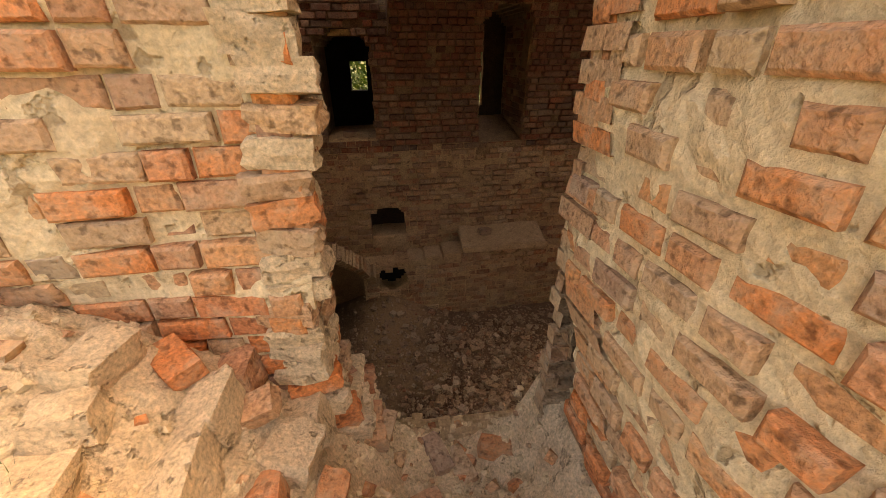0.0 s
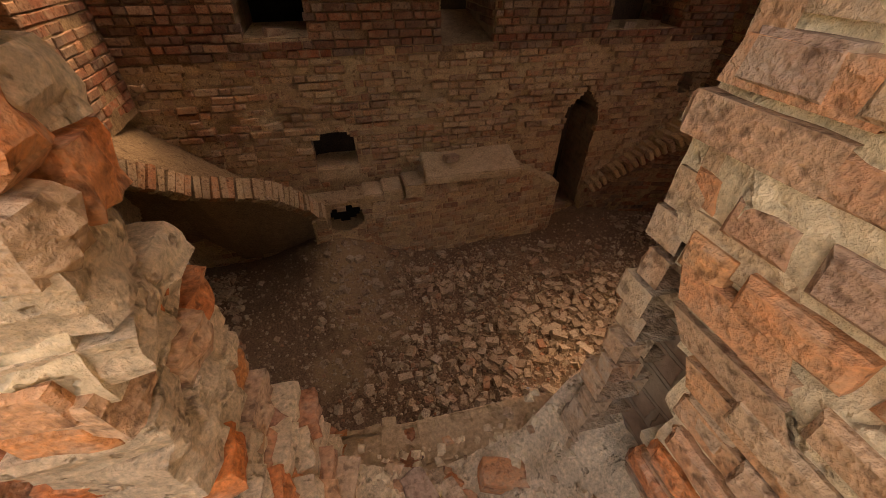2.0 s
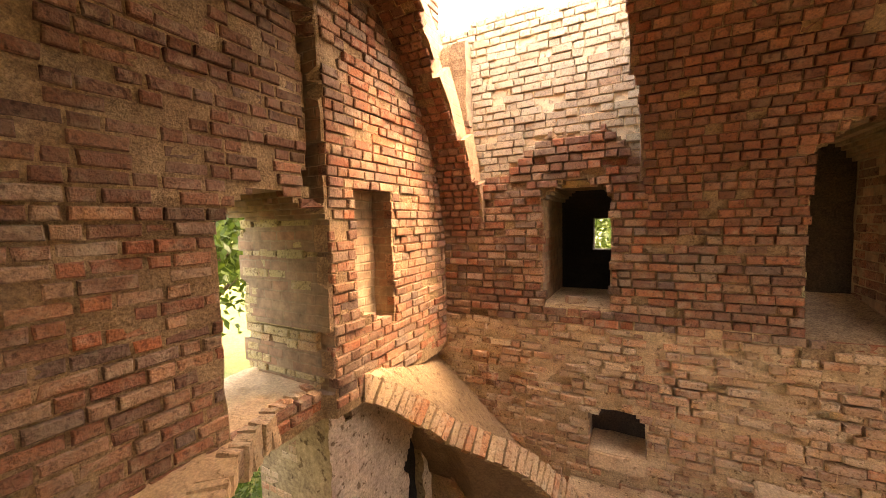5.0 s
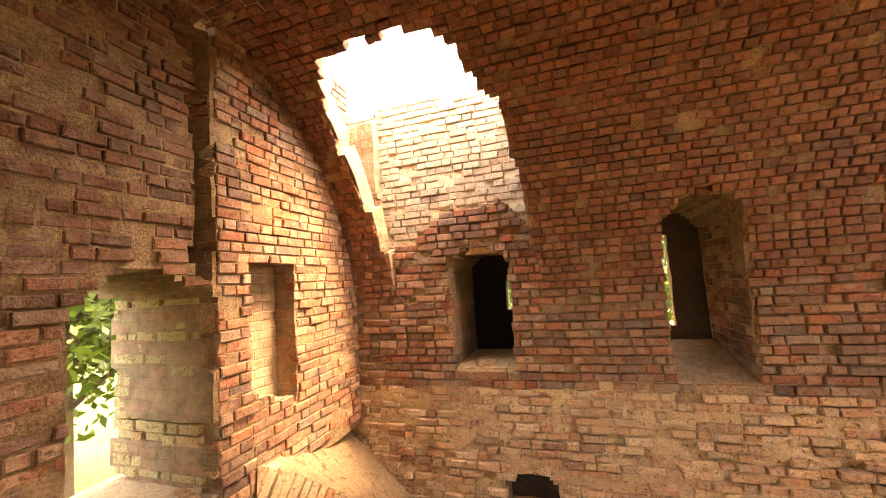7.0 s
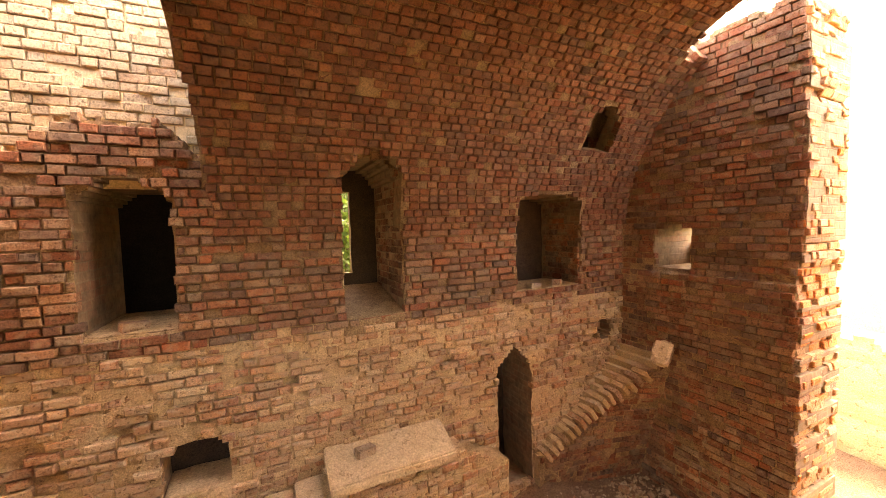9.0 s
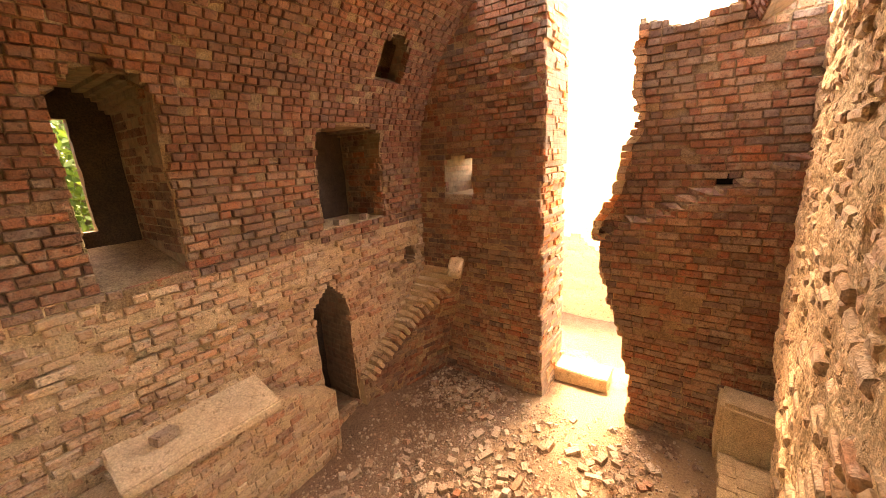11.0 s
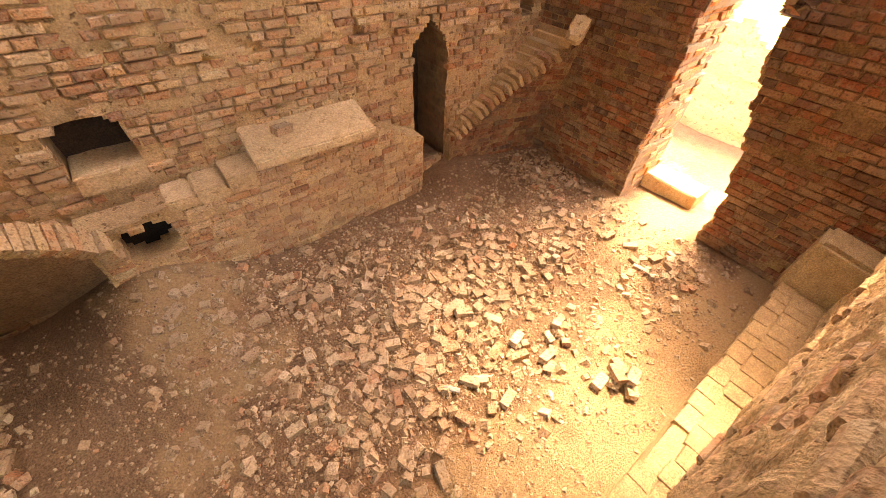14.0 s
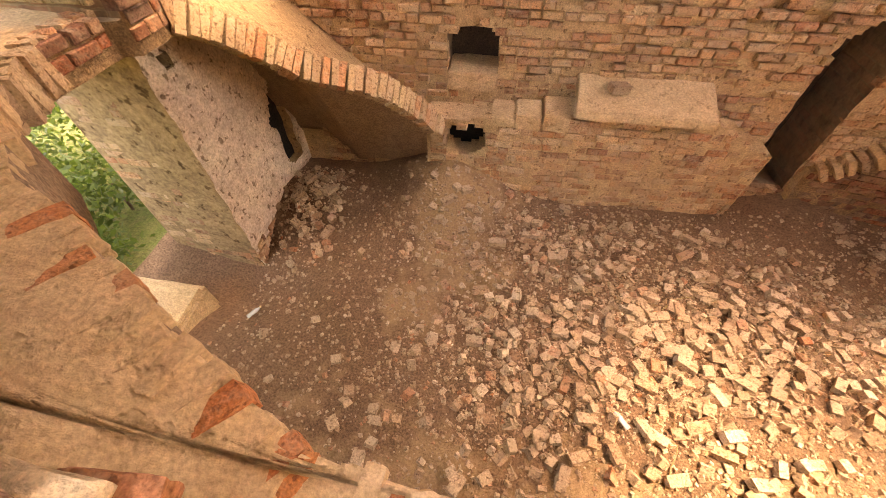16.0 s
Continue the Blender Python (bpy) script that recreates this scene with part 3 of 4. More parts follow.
def P_vault(u, v, d):
    k = min(max(int(v / ARC_LEN * 240), 0), 239)
    while k < 239 and ARC_S[k + 1] < v:
        k += 1
    while k > 0 and ARC_S[k] > v:
        k -= 1
    f = (v - ARC_S[k]) / (ARC_S[k + 1] - ARC_S[k])
    y, z = ARC[k][0] + (ARC[k + 1][0] - ARC[k][0]) * f, ARC[k][1] + (ARC[k + 1][1] - ARC[k][1]) * f
    ny, nz_ = ARC[k][2], ARC[k][3]
    n = math.hypot(ny, nz_)
    return (u, y - d * ny / n, z - d * nz_ / n)


def hole_vault(u, v):
    p = P_vault(u, v, 0)
    if p[2] < 4.9 and p[1] > 5:
        return True
    if p[1] > 5 and (arched(u, p[2], 2.18, 3.06, 3.66, 6.0, 0.35) or arched(u, p[2], 5.12, 6.6, 3.78, 5.52, 0.12) or arched(u, p[2], 6.2, 6.86, 6.2, 6.9, 0.25)):
        return True
    return p[1] < 2.44 or vault_hole(u, p[1])


ceiling = tagged(new("ceiling", sheet("ceiling", P_vault, WEST - 0.3, EAST + 0.1, 0.0, ARC_LEN, hole_vault, 0.35, cu=0.11, cv=0.11, mats=(M_MORTAR, M_REVEAL))),
                 "broken barrel vault of exposed red brick, open to the sky", "ceiling", kind="structure")

tagged(new("vault_fill", slab_fill()), "rubble fill over the vault haunch", "ceiling", kind="structure")

# recess backs behind the windows of the north wall
def back_wall(name, x0, x1, z0, z1, y, label, hole=lambda u, v: False, mat=M_REVEAL, jamb=None, thick=0.15):
    return tagged(new(name, sheet(name, lambda u, v, d: (u, y - d, v), x0, x1, z0, z1, hole, thick, mats=(mat, jamb or mat))), label, "wall", kind="structure")


# The dark colours given to these backs are painted shade.
back_wall("wall_recess_middle", 1.9, 3.4, 3.2, 6.4, 9.45, "brick back of the middle window recess, shade painted in", lambda u, v: 2.22 < u < 2.62 and 4.2 < v < 5.6, mat=M_SHADE_BROWN, jamb=M_REVEAL)
back_wall("wall_recess_east", 4.9, 7.0, 3.2, 7.2, 9.1, "brick back of the eastern recess, shade painted in", mat=M_SHADE_BROWN)
back_wall("wall_niche_back", -0.2, 0.9, 1.3, 2.7, 8.5, "brick back of the small niche, shade painted in", mat=M_SHADE_BROWN)
back_wall("wall_hole_back", -0.1, 0.8, 0.6, 1.34, 7.88, "back of the low hole, shade painted black", mat=M_SHADE_BLACK)
back_wall("wall_doorway_back", 4.4, 5.7, -0.1, 3.1, 8.9, "brick back of the pointed doorway, shade painted in", mat=M_SHADE_BROWN)
back_wall("wall_putlog_back", 7.0, 7.7, 2.5, 3.2, 8.35, "brick back of the round hole")
tagged(new("wall_peep_back", sheet("wall_peep_back", lambda u, v, d: (EAST + 1.1 - d, u, v), 6.4, 7.7, 3.8, 5.3, lambda u, v: v > 4.45, 0.15, mats=(M_MORTAR_PALE, M_REVEAL))),
       "pale stone back of the small eastern opening", "wall", kind="structure")


tagged(new("wall_small_hole_back", sheet("wall_small_hole_back", lambda u, v, d: (EAST + 0.35 - d, u, v), 2.3, 3.0, 4.1, 4.6, lambda u, v: False, 0.1, mats=(M_SHADE_BLACK, M_SHADE_BLACK))), "back of the small wall hole, shade painted black", "wall", kind="structure")


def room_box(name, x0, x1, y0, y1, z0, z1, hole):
    """A chamber behind the first window, its darkness put into the colour: back wall with a small window, sides, floor
    and roof.
    """
    back = sheet("chamber_back", lambda u, v, d: (u, y1 - d, v), x0, x1, z0, z1, hole, 0.4, mats=(M_SHADE_BLACK, M_SHADE_BLACK))
    top = tagged(new(name, back), "chamber back wall with one small window, darkness painted on", "wall", kind="structure")
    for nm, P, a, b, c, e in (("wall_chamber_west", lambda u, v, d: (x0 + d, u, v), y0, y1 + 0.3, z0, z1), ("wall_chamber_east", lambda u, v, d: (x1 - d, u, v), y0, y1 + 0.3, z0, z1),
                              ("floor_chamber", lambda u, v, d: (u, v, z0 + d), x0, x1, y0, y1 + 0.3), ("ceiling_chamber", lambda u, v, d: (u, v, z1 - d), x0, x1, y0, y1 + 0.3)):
        tagged(new(nm, sheet(nm, P, a, b, c, e, lambda u, v: False, 0.2, cu=0.4, cv=0.4, mats=(M_SHADE_BLACK, M_SHADE_BLACK))), "plain side of the chamber, darkness painted on", "wall", kind="structure")
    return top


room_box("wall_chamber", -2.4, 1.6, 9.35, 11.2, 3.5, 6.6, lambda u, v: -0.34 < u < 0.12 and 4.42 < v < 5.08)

# window ledges of stone
def slab_mesh(name, x0, x1, y0, y1, z0, z1, mat, seed, tilt=0.0, bev=0.02):
    bm = bmesh.new()
    bmesh.ops.create_cube(bm, size=1.0)
    for v in bm.verts:
        v.co = Vector(((x0 + x1) / 2 + v.co.x * (x1 - x0), (y0 + y1) / 2 + v.co.y * (y1 - y0), (z0 + z1) / 2 + v.co.z * (z1 - z0) + tilt * (v.co.y + 0.5)))
    bmesh.ops.subdivide_edges(bm, edges=bm.edges[:], cuts=5, use_grid_fill=True)
    for v in bm.verts:
        k = noise.noise(v.co * 3 + Vector((seed, 0, 0)))
        k2 = noise.noise(v.co * 9 + Vector((seed, 4, 0)))
        v.co += Vector((0.012, 0.012, 0.012)) * (k + 0.6 * k2)
    bmesh.ops.bevel(bm, geom=[e for e in bm.edges if len(e.link_faces) == 2 and e.calc_face_angle() > 0.8], offset=bev, segments=2, affect="EDGES")
    me = bpy.data.meshes.new(name)
    bm.to_mesh(me)
    bm.free()
    me.materials.append(mat)
    return me


tagged(new("window_sill_1", slab_mesh("window_sill_1", -0.64, 0.29, 8.03, 9.4, 3.70, 3.86, M_LIME, 1)), "worn stone sill of the dark window", "window sill", kind="structure")
tagged(new("window_sill_2", slab_mesh("window_sill_2", 2.16, 3.08, 8.01, 9.4, 3.45, 3.70, M_MORTAR, 2, 0.3)), "sloping rubble sill of the middle window", "window sill", kind="structure")
tagged(new("window_sill_3", slab_mesh("window_sill_3", 5.1, 6.62, 8.03, 9.0, 3.62, 3.82, M_LIME, 3)), "rubble-strewn sill of the eastern recess", "window sill", kind="structure")
tagged(new("niche_floor", slab_mesh("niche_floor", 0.0, 0.73, 7.98, 8.5, 1.6, 1.86, M_STONE, 4, 0.05)), "dusty stone floor of the small niche", "niche", kind="structure")

# ---- bench along the foot of the north wall, with slab and blocks ----
def bench_face(u):
    return 7.50 + 0.04 * max(0, u - 2)


bench_top = lambda u: 1.60 if u > 1.75 else (1.45 if u > 0.4 else 1.40)
hole_bench = lambda u, v: v > bench_top(u) - 0.5 * max(0, u - 3.7) or ((u - 0.34) / 0.33) ** 2 + ((v - 1.06) / 0.27) ** 2 < 1
bench = tagged(new("wall_bench", sheet("wall_bench", lambda u, v, d: (u, bench_face(u) - d + 0.03 * nz(u, v, 0, 1.2), v), -0.25, 4.62, -0.3, 1.62, hole_bench, 0.48, cu=0.06, cv=0.056, mats=(M_LIME, M_LIME), rough=0.03)),
               "projecting brick footing along the wall foot", "wall", kind="structure")
tagged(new("stone_slab", slab_mesh("stone_slab", 1.80, 3.58, 7.40, 8.02, 1.60, 1.74, M_STONE, 5, 0.22)), "long pale stone slab set on the brick footing", "stone slab")
tagged(new("stone_block", slab_mesh("stone_block", 1.42, 1.78, 7.45, 8.0, 1.36, 1.62, M_STONE, 6)), "pale dressed stone block stepping below the slab", "stone block", "stepped blocks")
tagged(new("stone_block", slab_mesh("stone_block", 1.04, 1.40, 7.47, 8.0, 1.34, 1.55, M_STONE, 7)), "pale dressed stone block stepping below the slab", "stone block", "stepped blocks")
tagged(new("stone_block", slab_mesh("stone_block", 0.70, 1.02, 7.47, 8.0, 1.38, 1.52, M_STONE, 8)), "pale dressed stone block stepping below the slab", "stone block", "stepped blocks")

# ---- sloping springer beside the doorway ----
def springer_top(u):
    return 0.75 + (u - 5.45) / 2.33 * 1.75


def P_springer(u, v, d):
    k = (u - 5.45) / 2.33
    return (u, 7.86 - 0.95 * k * k * (0.35 + 0.65 * min(1, max(0, v / max(0.4, springer_top(u))))) - d, v)


springer = tagged(new("wall_springer", sheet("wall_springer", P_springer, 5.45, 7.76, -0.3, 2.5, lambda u, v: v > springer_top(u) + 0.05 * nz(u, v, 0, 4), 1.1, mats=(M_MORTAR, M_EARTH), rough=0.05)),
                  "sloping earth-covered springer of a lost vault", "wall", kind="structure")
r_t = random.Random(77)
for k in range(17):
    u = 5.62 + 1.75 * k / 16
    p = P_springer(u, springer_top(u), 0)
    b = part("brick", lump("brick", 0.085, 0.30, 0.26, M_EARTH if k % 3 else M_LOWER, 300 + k, 2, 0.10, 0.88), springer)
    b.matrix_world = pose(u, p[1] + 0.06 + r_t.uniform(-0.02, 0.02), p[2] - 0.06 + r_t.uniform(-0.015, 0.02), r_t.uniform(-4, 4), -38 + r_t.uniform(-5, 5), r_t.uniform(-5, 5))
st = tagged(new("pale_stone", lump("pale_stone", 0.34, 0.30, 0.42, M_STONE, 3, 3, 0.25, 0.6)), "pale broken stone resting on the springer", "stone")
st.matrix_world = pose(7.5, 6.98, 2.62, 12, 20, 30)

tagged(new("stone_block", slab_mesh("stone_block", -4.1, -2.9, 4.1, 5.0, -0.7, 0.08, M_LEDGE, 31, 0.05, 0.07)), "pale worn stone block at the recess threshold", "stone block")

# ---- ledge along the foot of the south wall ----
r_l = random.Random(5)
ledge = new("ledge_south")
tagged(ledge, "brick-edged ledge along the foot of the rough wall", "ledge", kind="structure")
part("ledge_bed", slab_mesh("ledge_bed", 1.4, 7.74, 1.4, 2.26, -0.3, 0.49, M_LEDGE, 9), ledge)
for row, (yy, dep, zz) in enumerate(((2.21, 0.20, 0.475), (1.97, 0.27, 0.485))):
    x = 1.5 + 0.1 * row
    while x < 7.0:
        w = r_l.uniform(0.2, 0.33)
        if r_l.random() > 0.06:
            part("brick", lump("brick", w * 0.99, dep * r_l.uniform(0.92, 1.12), 0.09, M_LEDGE, x * 10 + row, 2, 0.06, 0.92), ledge).matrix_world = pose(x + w / 2, yy + r_l.uniform(-0.02, 0.02), zz + r_l.uniform(-0.006, 0.008), r_l.uniform(-1.5, 1.5), r_l.uniform(-1, 1), r_l.uniform(-2, 2))
        x += w + 0.006
part("ledge_head", slab_mesh("ledge_head", 7.15, 7.74, 1.5, 2.36, 0.2, 1.22, M_LEDGE, 15, 0.1, 0.06), ledge, "higher masonry end of the ledge")

# ---- earth shelf on the lower vault remnant ----
ARCH_Y = 5.1


def extrados(y):
    s = abs(y - ARCH_Y) / 3.05
    return 3.05 * (1 - min(1, s) ** 2.8)


def intrados(y):
    return extrados(y) - 0.30


def shelf_edge(y):
    """x of the broken edge of the lower vault, as seen from above."""
    pts = ((2.2, 1.75), (2.70, 1.55), (2.80, 1.52), (2.835, 1.42), (2.848, 0.9), (2.86, 0.58), (2.886, 0.36), (2.924, 0.13), (3.02, 0.0), (3.05, -0.13), (3.134, -0.265), (3.19, -0.41), (3.25, -0.51), (3.42, -0.82), (3.63, -1.18), (3.75, -1.5), (4.25, -2.06), (4.6, -2.28), (4.95, -2.4), (5.4, -2.52), (5.9, -2.2), (6.25, -1.9), (6.55, -1.65), (6.73, -1.35), (6.84, -1.08), (6.96, -0.75), (7.2, -0.42), (7.6, 0.0), (8.05, 0.08))
    for (a, b), (c, e) in zip(pts, pts[1:]):
        if y <= c:
            return b + (e - b) * (y - a) / (c - a)
    return 0.03


def shelf_top(x, y):
    z = 3.05 + 0.25 * min(1, max(0, (-0.5 - x) / 1.5)) + 0.03 * nz(x, y, 0, 2) + 0.012 * nz(x, y, 0, 9)
    if y < 4:
        z -= 0.37 * min(1, max(0, (x + 0.6) / 0.7))
    if y > 5.4:
        ex = extrados(y)
        k = min(1, (y - 5.4) / 0.5)
        z = z * (1 - k) + max(ex, min(z, 3.3 - 0.62 * min(1, max(0, (y - 6.2) / 1.8)) - 0.85 * (x + 2.2))) * k
    return z


def shelf_mesh():
    ys = np.linspace(2.15, 8.02, 200)
    n = 60
    verts, faces, idx = [], [], []
    for y in ys:
        e = shelf_edge(y)
        for k in range(n + 1):
            x = -3.7 + (e + 3.7) * (k / n) ** 0.8
            verts.append((x, y, shelf_top(x, y)))
        for k in range(n + 1):
            x = -3.7 + (e + 3.7) * (k / n) ** 0.8
            lift = 0.08 + 0.55 * min(1, max(0, (-1.65 - x) / 0.5))
            verts.append((x, y, min(intrados(y) + lift if y > 4.2 else max(intrados(y), 2.55 + 0.1 * (4.2 - y)), shelf_top(x, y) - (0.2 if y > 4.2 else 0.28))))
    st_ = 2 * (n + 1)
    for i in range(len(ys) - 1):
        for k in range(n):
            a = i * st_ + k
            faces.append((a, a + 1, a + st_ + 1, a + st_))
            idx.append(2 if ys[i] > 6.1 + 0.5 * nz(k * 0.1, ys[i], 0, 2) else 0)
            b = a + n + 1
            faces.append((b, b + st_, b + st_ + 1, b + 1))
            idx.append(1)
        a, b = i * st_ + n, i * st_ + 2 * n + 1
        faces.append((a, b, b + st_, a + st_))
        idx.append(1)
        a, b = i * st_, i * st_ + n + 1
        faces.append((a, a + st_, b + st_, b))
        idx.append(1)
    for i in (0, len(ys) - 1):
        for k in range(n):
            a = i * st_ + k
            faces.append((a, a + n + 1, a + n + 2, a + 1) if i == 0 else (a, a + 1, a + n + 2, a + n + 1))
            idx.append(1)
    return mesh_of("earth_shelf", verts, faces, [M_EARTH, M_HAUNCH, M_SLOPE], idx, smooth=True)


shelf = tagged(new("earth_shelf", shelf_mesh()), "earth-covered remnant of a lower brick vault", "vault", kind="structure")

# bricks on edge along the broken rim
M_RIM = brick_material("rim_brick", [(0.0, (0.50, 0.36, 0.21)), (0.5, (0.44, 0.30, 0.18)), (0.72, (0.40, 0.26, 0.15)), (0.88, (0.48, 0.26, 0.14)), (1.0, (0.48, 0.18, 0.08))], 0.5, (0.44, 0.32, 0.19))
M_RIM_ORANGE = brick_material("orange_rim_brick", [(0.0, (0.56, 0.21, 0.075)), (1.0, (0.48, 0.17, 0.07))], 0.3, (0.46, 0.26, 0.13))
rr = random.Random(11)


def rim_brick(y, e, tang, inward, up, size, sink, mat):
    m = Matrix((tang, inward, up)).transposed().to_4x4()
    o = Vector((e, y, shelf_top(e - 0.06, y))) + inward * (size[1] / 2 - 0.02 + rr.uniform(-0.03, 0.03)) - up * (sink + rr.uniform(-0.008, 0.008))
    b = part("brick", lump("brick", *size, mat, y * 31, 2, 0.10, 0.9), shelf)
    b.matrix_world = Matrix.Translation(o) @ m @ pose(0, 0, 0, rr.uniform(-4, 4), rr.uniform(-3, 3), rr.uniform(-5, 5))


y = 2.852
while y < 7.95:
    e, e2 = shelf_edge(y), shelf_edge(y + 0.004 if y < 4.3 else y + 0.02)
    flat = y < 4.3
    dz = 0 if flat else shelf_top(e2 - 0.1, y + 0.02) - shelf_top(e - 0.1, y)
    tang = Vector((e2 - e, 0.004 if flat else 0.02, dz)).normalized()
    inward = Vector((-1, 0, 0)) - tang * Vector((-1, 0, 0)).dot(tang)
    inward.normalize()
    up = tang.cross(inward)
    if up.z < 0:
        up = -up
    w = rr.uniform(0.085, 0.115) if flat else rr.uniform(0.075, 0.10)
    if flat:
        rim_brick(y, e, tang, inward, up, (w, 0.25, 0.16), 0.07, M_RIM_ORANGE if rr.random() < 0.2 else M_EARTH)
        y += (w + 0.006) * max(0.02, abs(tang.y))
    else:
        rim_brick(y, e, tang, inward, up, (w, 0.17, 0.30), 0.12, M_RIM)
        y += (w + 0.016) * max(0.12, abs(tang.y))

# sill rubble in the entry: sloping bed outside
LIP = ((-2.4, 4.75), (-0.9, 4.45), (-0.5, 4.12), (-0.04, 3.72), (0.2, 3.32), (0.35, 3.08), (0.55, 2.94), (0.9, 2.92), (1.1, 3.12), (1.25, 3.45), (1.6, 3.7))


def bed_z(x, y):
    k = min(1, max(0, (y - 0.6) / 1.55))
    k = k * k * (3 - 2 * k)
    z = 3.80 * (1 - k) + along(LIP, x) * k
    step = 0.07 * math.floor(3.2 * nz(x + 3, y, 0, 1.3)) * 0.6
    return z + step + 0.07 * nz(x, y, 0, 3) + 0.05 * nz(x, y, 0, 9) + 0.025 * nz(x, y, 0, 22)


tagged(new("entry_bed", grid_mesh("entry_bed", -2.4, 1.6, -1.5, 2.5, 190, 190, bed_z, M_BED, lambda x, y: y < 2.3 or -0.15 < x < 1.4)),
       "trodden rubble and lime bed of the entry", "ground", kind="structure")

# ---- floor ----
floor = tagged(new("floor", grid_mesh("floor", -4.2, 12.0, 1.2, 9.0, 160, 90, floor_z, M_FLOOR)), "sandy earth floor strewn with broken brick", "floor", kind="structure")

# ---- ground outside ----
def ground_z(x, y):
    k = min(1, max(0, (1.1 - y) / 0.5))
    far = min(1, max(0, (math.hypot(x, y) - 14) / 12))
    return -0.35 - (0.6 if -3.9 < x < 12 and 1.3 < y < 9 else 0) + k * 3.95 * (1 - far) + 0.15 * nz(x, y, 0, 0.2)


def ground_mesh():
    ax = sorted(set([round(v, 3) for v in np.linspace(-14, 18, 65)] + [s * q for s in (-1, 1) for q in (22, 30, 45, 70, 120, 250, 600, 1500, 4000)]))
    ay = sorted(set([round(v, 3) for v in np.linspace(-12, 20, 65)] + [s * q for s in (-1, 1) for q in (22, 30, 45, 70, 120, 250, 600, 1500, 4000)]))
    m = len(ay)
    verts = [(x, y, ground_z(x, y)) for x in ax for y in ay]
    faces = [(i * m + j, (i + 1) * m + j, (i + 1) * m + j + 1, i * m + j + 1) for i in range(len(ax) - 1) for j in range(m - 1)]
    return mesh_of("ground", verts, faces, M_GRASS, smooth=True)


tagged(new("ground", ground_mesh()), "rough grass around the ruin", "ground", kind="structure")

# outer wall beyond the breach
def P_outer(u, v, d):
    return (12.2 - d, u, v)


tagged(new("wall_outer", sheet("wall_outer", P_outer, 2.5, 8.5, -0.3, 4.5, lambda u, v: v > 1.2 + 0.35 * (u - 2.5) + 0.3 * nz(u, 0, 0, 2), 0.6, mats=(M_MORTAR_PALE, M_MORTAR_PALE))),
       "sunlit pale ruined wall beyond the breach", "wall", kind="structure")
sl = tagged(new("threshold_stone", slab_mesh("threshold_stone", 8.5, 9.1, 4.1, 5.5, -0.1, 0.30, M_STONE, 12)), "pale stone kerb across the breach", "kerb")


# ---- trees and bushes ----
def leaves(center, radius, count, seed, size=0.09, squash=0.8):
    r = np.random.default_rng(seed)
    clumps = r.normal(size=(max(6, count // 90), 3))
    clumps = clumps / np.linalg.norm(clumps, axis=1)[:, None] * r.uniform(0.35, 1.0, (len(clumps), 1)) * radius
    verts, faces = [], []
    for _ in range(count):
        c = clumps[r.integers(len(clumps))] + r.normal(size=3) * radius * 0.17
        c = np.array(center) + c * np.array((1, 1, squash))
        a = r.normal(size=3)
        a /= np.linalg.norm(a)
        b = np.cross(a, r.normal(size=3))
        b /= np.linalg.norm(b)
        s = size * r.uniform(0.6, 1.4)
        n = len(verts)
        verts += [tuple(c - a * s), tuple(c + b * s * 0.45 + a * s * 0.1), tuple(c + a * s), tuple(c - b * s * 0.45 + a * s * 0.1)]
        faces.append((n, n + 1, n + 2, n + 3))
    return verts, faces


def tapered(points, radii, sides=8):
    verts, faces = [], []
    for (p, rad) in zip(points, radii):
        for k in range(sides):
            a = 2 * math.pi * k / sides
            verts.append((p[0] + rad * math.cos(a), p[1] + rad * math.sin(a), p[2]))
    for i in range(len(points) - 1):
        for k in range(sides):
            n = (k + 1) % sides
            faces.append((i * sides + k, i * sides + n, (i + 1) * sides + n, (i + 1) * sides + k))
    return verts, faces


def tree(x, y, z, h, radius, count, seed):
    t = tagged(new("tree"), "leafy green deciduous tree standing outside the ruin", "tree", "trees around the ruin")
    t.location = (x, y, z)
    r = random.Random(seed)
    pts = [(0.15 * nz(seed, k), 0.15 * nz(k, seed), h * 0.75 * k / 6) for k in range(7)]
    v, f = tapered(pts, [0.22 * (1 - 0.12 * k) for k in range(7)])
    part("trunk", mesh_of("trunk", v, f, M_BARK), t)
    for k in range(5):
        a, z0 = r.uniform(0, 6.28), h * r.uniform(0.3, 0.6)
        pts = [(math.cos(a) * q * radius * 0.8, math.sin(a) * q * radius * 0.8, z0 + q * h * 0.22) for q in (0, 0.3, 0.65, 1)]
        v, f = tapered(pts, (0.09, 0.07, 0.045, 0.02), 6)
        part("limb", mesh_of("limb", v, f, M_BARK), t)
    v, f = leaves((0, 0, h * 0.62), radius, count, seed, 0.12)
    part("crown", mesh_of("crown", v, f, M_LEAF), t)
    return t


for k, (x, y, h, rad) in enumerate(((-8.5, 7.5, 9, 3.4), (-10.5, 4.0, 10, 3.6), (-9.5, 11.5, 9, 3.2), (-1.5, 17.5, 10, 3.8), (4.0, 17.0, 9, 3.4), (9.5, 19.0, 10, 3.6))):
    tree(x, y, -0.3, h, rad, 9000, k + 3)


